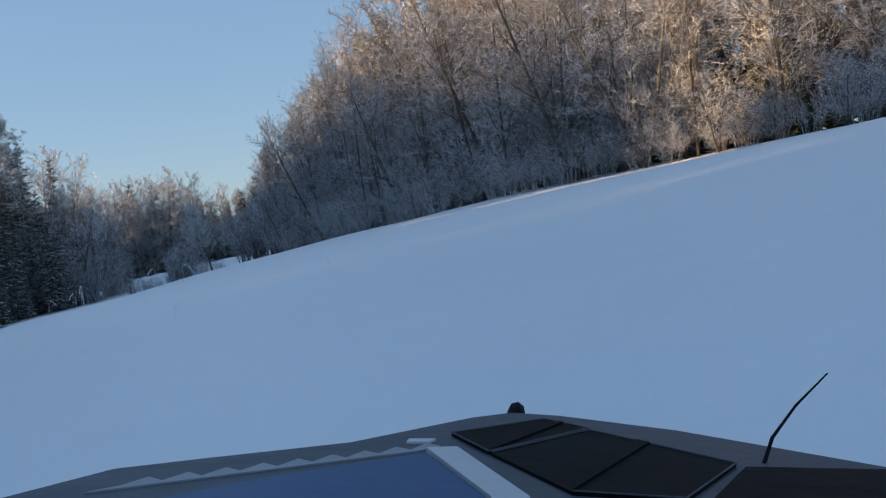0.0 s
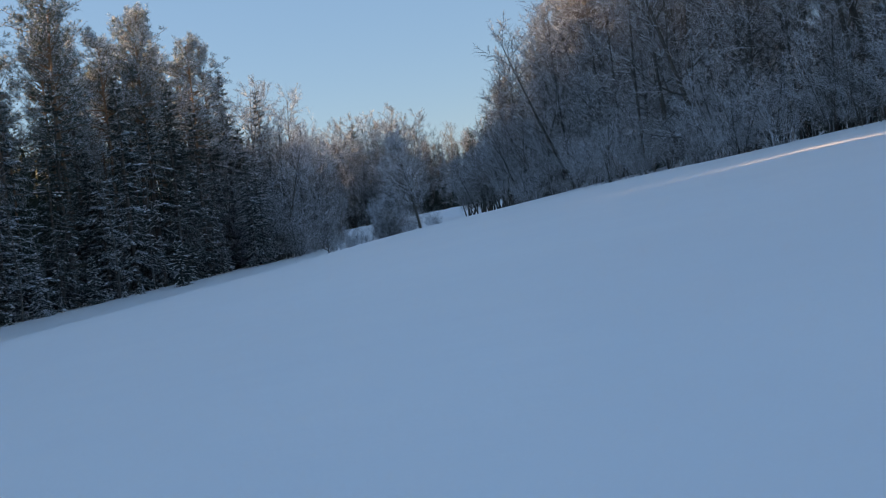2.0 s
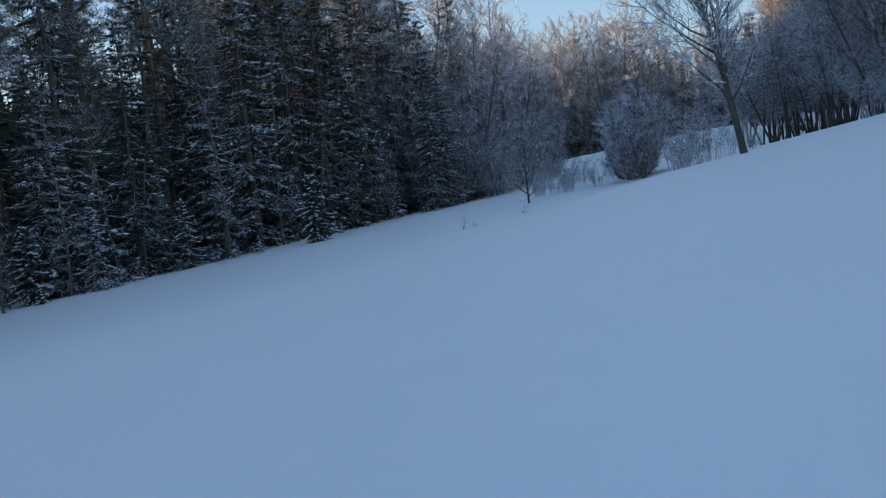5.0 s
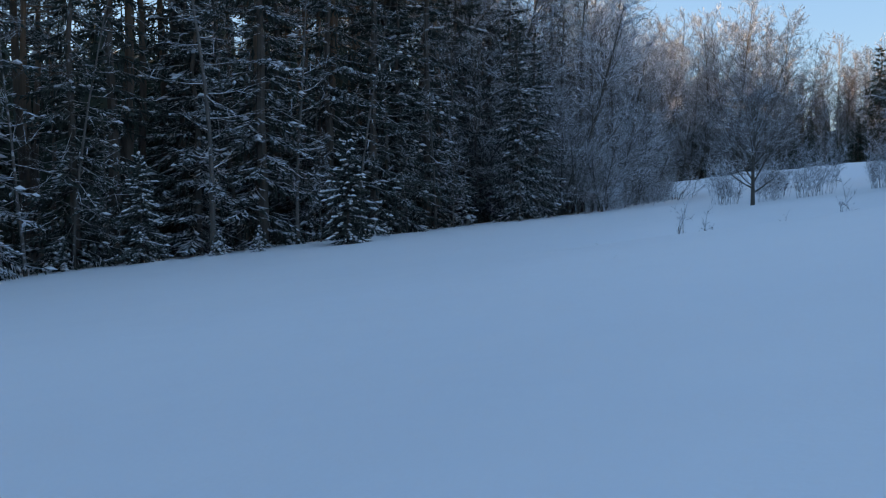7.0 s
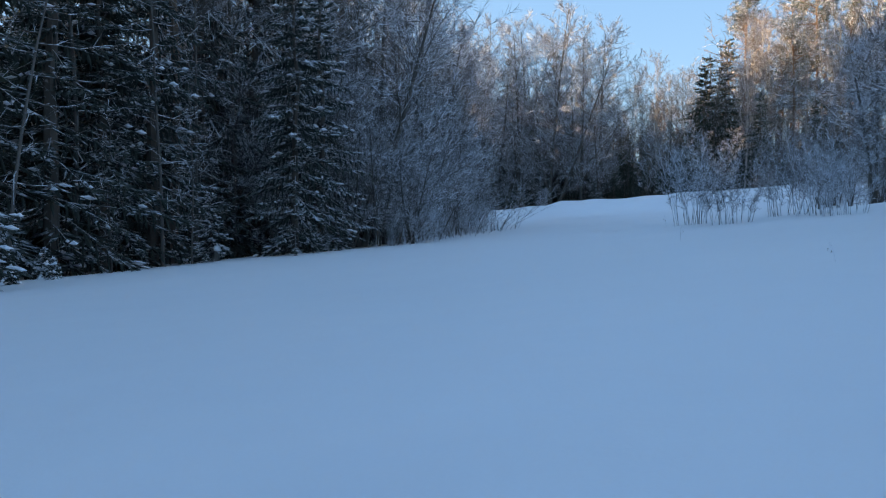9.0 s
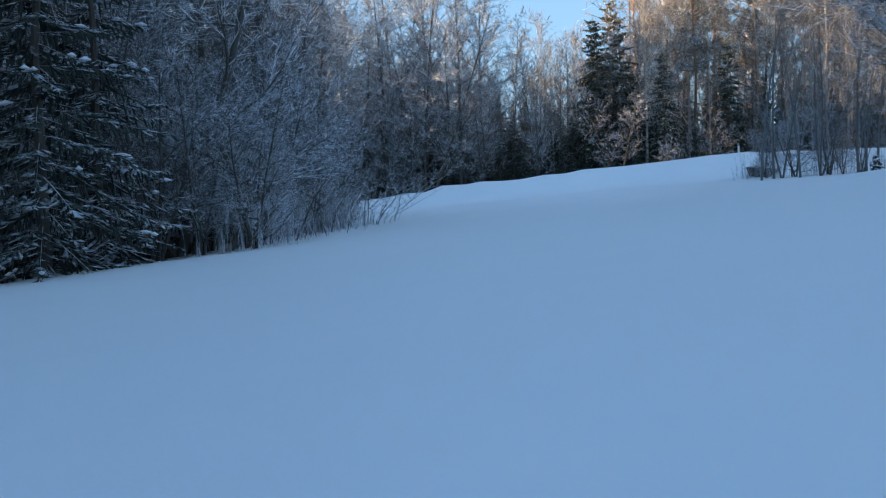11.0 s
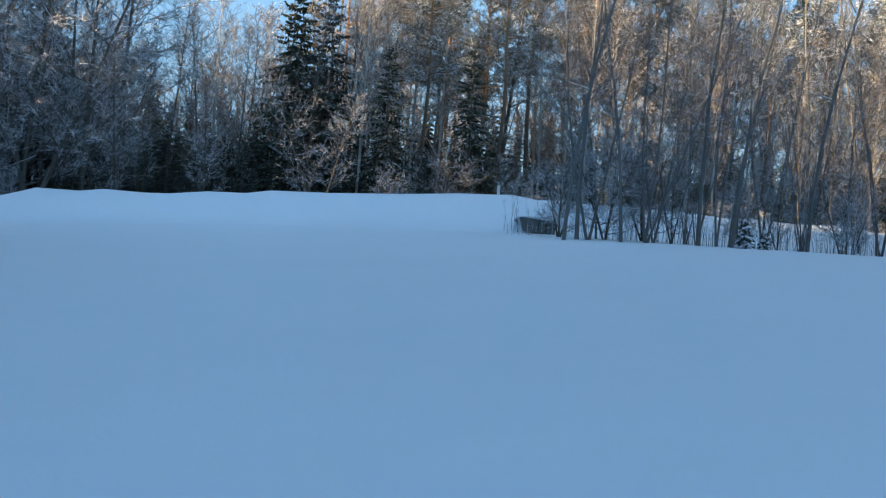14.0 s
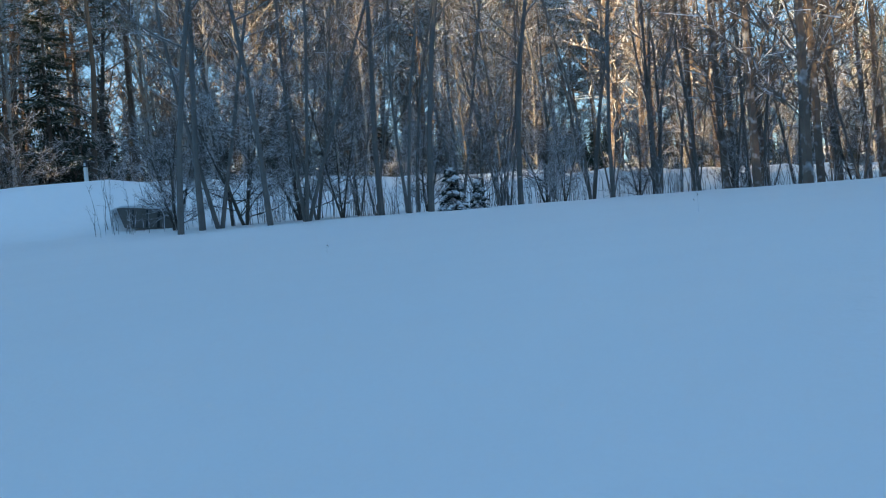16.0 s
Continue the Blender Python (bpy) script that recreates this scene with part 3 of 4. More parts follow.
def stand(line, rows, group, seed, grow=lambda x: 1.0, open_foot=lambda x: False):
    """Rows of trees along an edge: depth behind it, spacing, and shares of kinds."""
    rng = random.Random(seed)
    for depth, spacing, shares in rows:
        for x, y, s in along(line, spacing, seed * 100 + int(depth * 10), depth):
            r = rng.random() * sum(w for _, w, _ in shares)
            if in_sun_gap(x, y):
                continue
            for kind, w, size in shares:
                r -= w
                if r <= 0:
                    if open_foot(x) and kind in (BUSHES, DOMES, BACK_SPRUCES, BACK_TREES, FROSTED):
                        if depth % 2 > 1 or depth > 8 or kind is BACK_SPRUCES:
                            break
                        kind, size = STEMMED, .9 + .06 * depth
                    kind.plant(x, y, s * size * grow(x), group=group)
                    break


# conifer wood along the western side of the field; its edge runs north
WEST = [(1, -33), (-5, -24), (-9.5, -15), (-10.5, -8), (-13.5, 1), (-16.5, 6), (-18, 12), (-22, 18)]
stand(WEST, ((0.5, 3.2, ((SNOWY_SPRUCES, 2, .6), (SNAGS, 5, .7), (SAPLINGS, 3, .7))), (2.0, 2.6, ((SNAGS, 4, 1), (SPRUCES, 5, 1))),
             (3.8, 2.3, ((SPRUCES, 6, 1.1), (PINES, 3, 1), (SNAGS, 2, 1.1))), (5.5, 2.6, ((BACK_SPRUCES, 3, .62), (PINES, 5, 1), (SPRUCES, 2, 1.1))),
             (7.5, 2.4, ((BACK_SPRUCES, 2, .6), (PINES, 6, 1), (BIRCHES, 1, 1))), (10, 3.0, ((BACK_SPRUCES, 3, .55), (PINES, 4, 1))),
             (13.5, 4.6, ((BACK_SPRUCES, 5, .6), (PINES, 4, 1))), (18, 5.2, ((BACK_SPRUCES, 5, .65), (PINES, 4, 1)))),
      "trees of the conifer wood", 3)

for x, y, s in along(WEST, 3.6, 45, .9, .9):
    BARE_TRUNKS.plant(x, y, s, lean=((s - 1) * 22, (x * 7 % 5) - 2), group="trees of the conifer wood")
ALDERS.plant(-12.2, -7.6, .9, which=0, lean=(5, -4), turn=0, group="trees of the conifer wood", label="grey bare trunk standing at the edge of the conifer wood")
SNOWY_SPRUCES.plant(-7.5, -5.5, 1.0, which=0, group="trees of the conifer wood", label="young spruce heavy with snow in front of the wood")
SNOWY_SPRUCES.plant(-8.8, -12.4, .9, which=1, group="trees of the conifer wood")
for x, y, k, size in ((-15.2, 8.0, 0, .85), (-16.6, 10.2, 2, .7)):
    SPRUCES.plant(x, y, size, which=k, group="trees of the conifer wood", label="broad frosted spruce at the end of the conifer wood")
SPRUCES.plant(-17.2, 2.3, 1.0, which=2, group="trees of the conifer wood")
PINES.plant(-18.4, -0.8, 1.0, which=0, group="trees of the conifer wood")
for x, y, s in ((-9.6, -9.5, .8), (-8.9, -8.3, .6), (-9.9, -3.5, .7), (-10.6, -2.2, .5), (-6.2, -20.5, .8), (-3.6, -25.0, .7)):
    SAPLINGS.plant(x, y, s, group="saplings before the wood")

# frosted thicket that follows the conifers, up to the road
THICKET = [(-16.2, 13.6), (-20.3, 18), (-24.8, 25), (-27.3, 30.3)]
stand(THICKET, ((-0.3, 1.6, ((BUSHES, 2, .6), (DOMES, 2, .75))), (1.2, 1.5, ((DOMES, 5, 1.35), (BUSHES, 1, 1))), (3.2, 1.9, ((DOMES, 3, 1.75), (ALDERS, 2, .9))),
                (4.4, 2.4, ((BACK_SPRUCES, 3, .35), (DOMES, 2, 1.5))), (5.5, 2.2, ((FROSTED, 3, 1.35), (BIRCHES, 1, .9), (BACK_SPRUCES, 2, .5))), (7.5, 2.4, ((BACK_SPRUCES, 3, .55), (FROSTED, 2, 1.4))),
                (9, 3.0, ((BIRCHES, 1, 1), (BACK_SPRUCES, 2, .75))), (13, 3.5, ((BACK_SPRUCES, 1, 1), (BACK_TREES, 1, 1)))),
      "trees of the frosted thicket", 5)

# leafy wood on the slope along the eastern side; its edge runs north-west to south-east
EAST = [(-3, 25), (5, 17.8), (11, 12.5), (22, 2.5), (35, -8), (43, -14.5), (53, -20.5), (64, -24), (78, -28), (95, -35)]
stand(EAST, ((0.6, 1.9, ((BUSHES, 5, 1), (DOMES, 5, .8))), (2.4, 2.1, ((DOMES, 5, 1), (FROSTED, 3, .9), (ALDERS, 2, .9))),
             (3.6, 2.4, ((DOMES, 4, 1.3), (FROSTED, 4, .8), (BACK_SPRUCES, 2, .26))), (4.6, 2.3, ((FROSTED, 5, 1.1), (ALDERS, 5, 1))),
             (6.2, 2.2, ((BACK_SPRUCES, 5, .30), (FROSTED, 5, 1.1), (DOMES, 3, 1.5))), (7.5, 2.6, ((ALDERS, 6, 1.05), (BIRCHES, 4, 1))),
             (9.2, 2.4, ((BACK_SPRUCES, 5, .36), (FROSTED, 4, 1.2))), (11, 3.0, ((BACK_TREES, 5, 1), (BIRCHES, 4, 1.05), (PINES, 4, .8))),
             (15, 3.0, ((BACK_TREES, 4, 1.05), (PINES, 5, .85), (BACK_SPRUCES, 2, .6))), (20, 3.6, ((BACK_TREES, 5, 1.05), (PINES, 5, .9)))),
      "trees of the leafy wood", 9, open_foot=lambda x: x < 19)

for x, y, s in along(THICKET, .9, 61, -0.9, .5) + along(THICKET, 1.1, 62, .4, .5):
    BRUSHWOOD.plant(x, y, s * .9, group="shoots before the thicket", label="thin bare shoots at the foot of the thicket")
for x, y, s in along(EAST[3:8], 1.5, 63, -0.3, .6):
    BRUSHWOOD.plant(x, y, s * .8, group="shoots before the leafy wood", label="thin bare shoots at the foot of the leafy wood")
for x, y, s in ((-18.8, 14.0, 1.1), (-20.6, 16.8, 1.15), (-22.8, 20.5, 1.1), (-25.2, 24.0, 1.05), (-27.4, 27.6, .9), (-30.2, 31.6, 1.0), (-29.6, 28.4, 1.1)):
    FROSTED.plant(x, y, s, group="trees of the frosted thicket", label="tall dense tree white with hoar frost in the thicket")
for x, y, s in ((-26.0, 26.6, 1.3), (-27.0, 28.4, 1.4), (-27.9, 29.9, 1.35), (-28.8, 31.2, 1.3), (-28.3, 28.6, 1.6), (-30.0, 30.4, 1.6), (-29.8, 32.3, 1.3), (-24.6, 24.2, 1.3)):
    DOMES.plant(x, y, s, group="trees of the frosted thicket", label="dense rounded frosted tree at the end of the thicket")
for x, y in ((-30.5, 29.6), (-31.4, 31.4), (-29.2, 26.8), (-32.6, 33.0)):
    BACK_SPRUCES.plant(x, y, .42, group="trees of the frosted thicket")
for x, y, s in ((-18.9, 16.0, .8), (-20.6, 18.0, .85), (-21.8, 20.3, .8), (-26.0, 27.0, .65)):
    ALDERS.plant(x, y, s, group="trees of the frosted thicket", label="tall bare alder rising from the frosted thicket")

for x, y, s in along(EAST[6:9], 2.4, 95, 1.4, .5):
    BUSHES.plant(x, y, s * .75, group="trees of the leafy wood")

# wood beyond the road
NORTH = [(-64, 36.0), (-56.5, 40.4), (-24.5, 58.9)]
stand(NORTH, ((0.4, 1.6, ((DOMES, 3, .9), (FROSTED, 3, .55), (ALDERS, 4, .75), (BACK_SPRUCES, 4, .30))), (1.6, 1.5, ((BACK_SPRUCES, 6, .40), (FROSTED, 3, .7), (ALDERS, 5, .8))),
              (3.0, 1.6, ((BACK_SPRUCES, 6, .46), (ALDERS, 5, .85), (FROSTED, 3, .8))), (4.6, 1.8, ((BACK_SPRUCES, 5, .50), (BIRCHES, 1, .8), (ALDERS, 5, .9), (FROSTED, 2, 1))),
              (6.5, 2.0, ((BACK_SPRUCES, 5, .52), (ALDERS, 5, .9), (FROSTED, 4, 1.15))), (9, 2.4, ((BIRCHES, 3, .9), (BACK_SPRUCES, 4, .5), (FROSTED, 4, 1.1))),
              (12, 3.0, ((BACK_TREES, 5, .8), (BIRCHES, 4, .9), (FROSTED, 2, 1.1))), (16, 3.4, ((BACK_TREES, 6, .8), (BIRCHES, 3, .85), (BACK_SPRUCES, 2, .55))),
              (20, 3.4, ((BACK_SPRUCES, 2, .6), (BACK_TREES, 6, .8)))),
      "trees beyond the road", 13, grow=lambda x: float(np.interp(x, [-60, -45, -34, -24], [.86, .84, .86, .98])))
for x, y, s in along([(-57, 40.1), (-35.5, 52.5)], 1.5, 90, 1.0, .6) + along([(-57, 40.1), (-35.5, 52.5)], 1.7, 91, 3.4, .6):
    FROSTED.plant(x, y, s * 1.12, group="trees beyond the road", label="dense bare tree grey with frost beyond the road")
for x, y, s in along([(-57, 40.1), (-36, 52.2)], 1.6, 92, 4.6, .5) + along([(-57, 40.1), (-36, 52.2)], 2.0, 93, 8, .5):
    BACK_SPRUCES.plant(x, y, s * .66, group="trees beyond the road")
NORTH_PINES = [(-24.5, 58.9), (12.7, 80.4), (43, 98)]
stand(NORTH_PINES, ((0.4, 1.6, ((DOMES, 3, .7), (ALDERS, 3, .8), (BACK_SPRUCES, 5, .24))), (1.6, 1.6, ((BACK_SPRUCES, 8, .32), (DOMES, 2, .9), (ALDERS, 3, .85))),
                    (3.4, 2.0, ((BACK_SPRUCES, 4, .34), (BIRCHES, 3, .85), (DOMES, 3, 1.1))), (5.4, 2.2, ((PINES, 4, .72), (BIRCHES, 4, .9), (BACK_SPRUCES, 3, .3))),
                    (8, 2.3, ((PINES, 5, .78), (BIRCHES, 4, .95), (FROSTED, 2, 1.2))), (11, 2.6, ((PINES, 6, .82), (BIRCHES, 4, 1.0))),
                    (14.5, 3.0, ((PINES, 6, .86), (BIRCHES, 3, 1.05))), (19, 3.4, ((PINES, 6, .9), (BACK_TREES, 4, 1.1)))),
      "trees beyond the road", 14, grow=lambda x: float(np.interp(x, [-24, -14, 4, 14], [1.0, 1.02, .9, .68])))
for x, y, top in ((-65, 70, 19.7), (-56.7, 67.5, 19.0), (-46.6, 62, 16.5), (-36.5, 72.3, 15.9), (-37.3, 77.3, 18.6),
                  (-30.0, 60.0, 12.9), (-29.0, 61.6, 13.5), (-25.1, 60.0, 10.5), (-21.8, 63.2, 11.3)):
    TALL_SPRUCES.plant(x, y, (top - level_at(x, y)) / 16.0, group="trees beyond the road")

# alders in the ditch below the road
ROW = [(-13.3, 43.8, 1.0), (-13.1, 45.0, .9), (-12.8, 45.3, 1.0), (-11.7, 44.5, 1.05), (-11.1, 45.6, 1.1), (-10.2, 50.4, .9),
       (-9.55, 46.2, 1.0), (-9.0, 45.4, .8), (-8.55, 45.4, 1.1), (-7.6, 49.8, 1.0), (-6.3, 48.3, 1.1), (-6.0, 55.5, 1.0), (-6.2, 52.8, .9),
       (-3.6, 50.4, 1.0), (-3.5, 53.4, 1.1), (-1.7, 53.0, 1.0)]
for x, y, s in ROW:
    DITCH_ALDERS.plant(x, y, s, group="alders in the ditch")
for x, y, s in along([(-2, 53.5), (8, 55), (22, 54), (34, 47)], 1.2, 77, 0.5) + along([(-4, 56), (8, 58), (22, 57), (34, 50)], 2.6, 78, 2):
    DITCH_ALDERS.plant(x, y, s, group="alders in the ditch")
for x, y, s in along([(-12.5, 46.3), (-8, 48.5), (-4, 52), (6, 57.2), (20, 58)], 1.3, 81, 0.6, 1.1):
    DITCH_ALDERS.plant(x, y, s * .7, which=4 if s < 1 else 3, group="alders in the ditch", label="thin young alder standing in the ditch")
for x, y, s in (along([(-14.2, 46), (-8, 48), (-4, 51.3), (6, 56.5), (20, 57)], .9, 79, 0.6) + along([(-14.5, 47.5), (-8, 50), (-3, 53), (6, 58)], 1.0, 80, 1.4)):
    BRUSHWOOD.plant(x, y, s, group="brushwood in the ditch")
for x, y, s in ((-12.4, 46.2, .9), (-10.4, 46.9, .8), (-13.9, 46.4, .95), (-11.4, 48.2, 1.0), (-7.2, 48.0, .7), (-8.4, 50.2, .9), (-4.8, 53.6, .9), (-4.6, 51.8, .6), (1.5, 55.5, .8), (6, 57, .8), (12, 57, .8), (17, 57, .8), (-2, 54, .7)):
    DOMES.plant(x, y, s, group="brushwood in the ditch", label="frosted young tree among the alder trunks")


# ---- distant woods that close the place; some are added unseen to shade it ----


def far_conifer(build, x, y, h, rng):
    base = Vector((x, y, level_at(x, y) - .3))
    build.tube([base, base + Vector((0, 0, h * .95))], [.17, .02], 4)
    # closed inner cone added so the crown lets no low sun through
    build.tube([base + Vector((rng.uniform(-.3, .3), rng.uniform(-.3, .3), h * q)) for q in (.08, .2, .4, .6, .75)],
               [h * w * rng.uniform(.8, 1.2) for w in (.05, .075, .06, .035, .004)], 7)
    for k in range(80):
        f = .08 + .92 * (k + rng.random()) / 80
        r = (.16 * h * (1 - f) ** .85 + .25) * rng.uniform(.7, 1.2)
        p = base + Vector((0, 0, h * f))
        e = direction(rng, k * 2.4 + rng.uniform(-.4, .4), rng.uniform(-.55, -.15) + .9 * max(0, f - .8) * 3)
        build.blade(p, p + e * r, .16 + .13 * r, Vector((rng.uniform(-.2, .2), rng.uniform(-.2, .2), 1)).normalized())


def far_bare(build, x, y, h, rng):
    base = Vector((x, y, level_at(x, y) - .3))
    build.tube([base, base + Vector((rng.uniform(-.3, .3), rng.uniform(-.3, .3), h * .5)), base + Vector((rng.uniform(-.6, .6), rng.uniform(-.6, .6), h))],
               [.13, .08, .02], 5)
    for _ in range(34):
        f = rng.uniform(.1, .98)
        p = base + Vector((0, 0, h * f))
        e = direction(rng, rng.uniform(0, 6.28), rng.uniform(.3, 1.2))
        g = p + e * h * .2 * (1.25 - f)
        build.spike(p, g, .028)
        for _ in range(12):
            q = p.lerp(g, rng.uniform(.15, 1))
            build.sliver(q, q + (e * .6 + any_way(rng, -.5, 1)).normalized() * h * rng.uniform(.03, .10), .026, rng)


def far_wood(name, spots, kind, mat, label, seed, low=16, high=22, clear=lambda x, y: False):
    rng, b = random.Random(seed), Build()
    for x, y in spots:
        (far_conifer if kind == "conifer" else far_bare)(Build() if clear(x, y) else b, x, y, rng.uniform(low, high), rng)
    return tagged(new(name, b.mesh(name, mat)), label, "woodland", kind="stuff")


def scatter(x0, x1, y0, y1, step, seed, inside=lambda x, y: True):
    r = random.Random(seed)
    spots = []
    x = x0
    while x < x1:
        y = y0
        while y < y1:
            px, py = x + r.uniform(-.4, .4) * step, y + r.uniform(-.4, .4) * step
            if inside(px, py):
                spots.append((px, py))
            y += step
        x += step
    return spots


# wood edge; south of y = -33 it is made up to shade the field
def west_x(y):
    return np.interp(y, [-190, -120, -60, -33, -15, -8, 2, 9, 22, 31, 40], [92, 68, 30, 1, -9.5, -10.5, -14, -19, -27, -31, -42])


def gap_birches(step, seed):
    r = random.Random(seed)
    return [(u + SUN_TOWARDS.x * s + SUN_TOWARDS.y * q, v + SUN_TOWARDS.y * s - SUN_TOWARDS.x * q) for u, v, w in SUN_GAPS for s in np.arange(34, 96, step) for q in (r.uniform(-w, w) * .8,)]


# added birches, out of view, that dim the sun in the gaps
far_wood("far_birches", gap_birches(2.0, 77), "bare", WARM_TWIGS, "unseen bare birches added to thin the sun streaks", 78, 16, 22)
# unseen southern conifers, added to keep the field in shade
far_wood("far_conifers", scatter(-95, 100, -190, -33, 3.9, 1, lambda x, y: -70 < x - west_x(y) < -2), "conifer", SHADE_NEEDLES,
         "dense dark conifers added out of view to shade the field", 4, 23.5, 28, in_sun_gap)
# taller unseen conifers, added to shade the western pines
far_wood("far_conifers", scatter(-110, -4, -92, -36, 4.2, 41, lambda x, y: x - west_x(y) < -12), "conifer", SHADE_NEEDLES,
         "tall conifers added unseen in the south to shade the western pines", 42, 31, 35, in_sun_gap)
# heights here set how high the shade reaches on the ditch and northern wood
far_wood("far_conifers", scatter(-95, 10, 4, 18, 4.0, 8, lambda x, y: -58 < x - west_x(y) < (-20 if y < 15 else -12) and road_distance(x, y)[0] > 8 and y < 25 + (x + 71) * .578), "conifer", SHADE_NEEDLES,
         "dense dark conifers deep behind the forest edge, heightened to block sun", 14, 20, 25)
# unseen behind the thicket; height sets where sunlight starts on the northern trees
far_wood("far_conifers", scatter(-75, 10, 18, 40, 4.0, 28, lambda x, y: -58 < x - west_x(y) < -12 and road_distance(x, y)[0] > 8 and y < 25 + (x + 71) * .578), "conifer", SHADE_NEEDLES,
         "dark conifers added behind the frosted thicket to set the shade line", 54, 16, 18.5)
far_wood("far_conifers", scatter(-95, 10, -33, 4, 4.0, 9, lambda x, y: -34 < x - west_x(y) < -20), "conifer", SHADE_NEEDLES,
         "dark conifer wood deep behind the forest edge", 34, 10.5, 14)
# added band that keeps low sun off the field and the western pines
far_wood("far_conifers", scatter(-95, 10, -33, 4, 4.0, 29, lambda x, y: -62 < x - west_x(y) < -34), "conifer", SHADE_NEEDLES,
         "conifers added deep behind the forest edge to block low sun", 35, 20, 23)
# unseen wood added to close the road corridor to the low sun
far_wood("far_conifers", scatter(-140, -80, -40, 60, 3.5, 18, lambda x, y: road_distance(x, y)[0] > 7), "conifer", SHADE_NEEDLES,
         "dense dark conifers added across the road corridor to block sun", 24, 21.5, 24.5)
far_wood("far_conifers_north", scatter(-125, 40, 20, 130, 3.3, 2, lambda x, y: 17 < (y - (10 + (x + 108) * .578)) < 52), "conifer", SHADE_NEEDLES,
         "dense conifers far behind the road", 5, 6.5, 9.5)
far_wood("far_bare_wood_north", scatter(-125, 6, 20, 130, 3.1, 12, lambda x, y: 20 < (y - (10 + (x + 108) * .578)) < 44), "bare", WARM_TWIGS,
         "dense bare wood far behind the road", 15, 9.3, 12.5)
far_wood("far_leafy_wood", scatter(0, 125, -45, 70, 3.8, 3, lambda x, y: 23 < (y + .70 * x - 19) * .82 < 50), "bare", WARM_TWIGS,
         "dense bare wood on the slope behind the field edge", 6, 12, 17)

far_wood("far_conifers", [(x, y) for depth, gap, seed in ((5.4, 1.9, 97), (8.4, 2.0, 98), (13, 2.4, 99)) for x, y, s in along(EAST[6:9], gap, seed, depth, .5)],
         "conifer", SHADE_NEEDLES, "small dark spruces among the bare trees of the slope", 44, 4.5, 7)

# ---- single plants ----
LONE = Kind("lone frosted tree with a dark leaning trunk in the field", "deciduous tree",
            [lambda: leafless("frosted_tree", 57, 4.5, .065, ALDER_BARK, HOAR_TWIGS, first=.24, branches=34, subs=9, tips=17, spread=.34,
                              rise=(38, 74), twig=.0055, wander=.05)])
LONE.plant(29.5, -16.1, 1, lean=(2.5, -9.6), turn=40, label="lone frosted tree with a dark leaning trunk in the field")
for x, y, s in ((25.5, -12.3, .45), (23.6, -10.6, .6), (22.6, -9.6, .7), (21.4, -8.6, .7), (20.2, -7.2, .7), (22.8, -8.0, .65), (24.8, -9.6, .5)):
    WILLOWS.plant(x, y, s, group="willows by the lone tree")
WILLOW_DOMES = Kind("dense dome of frosted willow stems standing in the snow", "willow bush",
                    [lambda s=s, h=h: leafless("willow_bush", s, h, .024, WILLOW, FROST_TWIGS, first=.06, branches=10, subs=6, tips=20, spread=.30,
                                               rise=(20, 70), forks=14, twig=.0065, wander=.05) for s, h in ((97, 3.3), (98, 2.7))])
for x, y, s in ((13.2, -2.3, 1.05), (14.3, -3.2, 1.05), (12.2, -1.3, 1.05), (11.2, -.2, .95), (13.4, -1.4, 1.05), (15.3, -3.7, .8), (12.0, .2, 1.0), (10.2, .4, .8)):
    WILLOW_DOMES.plant(x, y, s, group="willows by the lone tree")
FIELD_TREE = Kind("stunted frosted willow tree with a thick stem", "deciduous tree",
                  [lambda: leafless("frosted_tree", 58, 2.45, .045, ALDER_BARK, FROST_TWIGS, first=.18, branches=28, subs=8, tips=18, spread=.46,
                                    rise=(18, 65), twig=.0035, wander=.05)])
FIELD_TREE.plant(9.4, -4.4, 1.0, turn=20, label="stunted frosted willow tree with a thick stem", group="willows in the field")
for x, y, s in ((3.4, 1.5, 1.0), (4.6, .4, 1.05), (5.3, 1.6, .95), (6.4, -.2, 1.0), (7.2, .9, 1.1), (8.4, -1.2, .95), (4.3, 2.6, .9), (10.6, -1.5, .9), (9.4, .6, 1.0)):
    WILLOWS.plant(x, y, s * .74, group="willows in the field")
for x, y, s in ((13.27, -10.8, 1.0), (13.5, -10.4, .7), (13.9, -9.2, .55), (15.4, -9.6, 1.0)):
    YOUNG_WILLOWS.plant(x, y, s, group="young willows in the field")


for x, y, s in ((-25.3, 29.0, 1.5), (-24.5, 27.4, 1.3), (-25.9, 30.6, 1.3), (-23.1, 24.8, 1.1), (-20.4, 21.8, .9)):
    LEANING.plant(x, y, s, group="bowed shrubs")


SAPLINGS.plant(-8.2, 43.7, .75, label="small dark spruce sapling at the foot of the alders")
SAPLINGS.plant(-7.7, 44.0, .5, label="small dark spruce sapling at the foot of the alders")



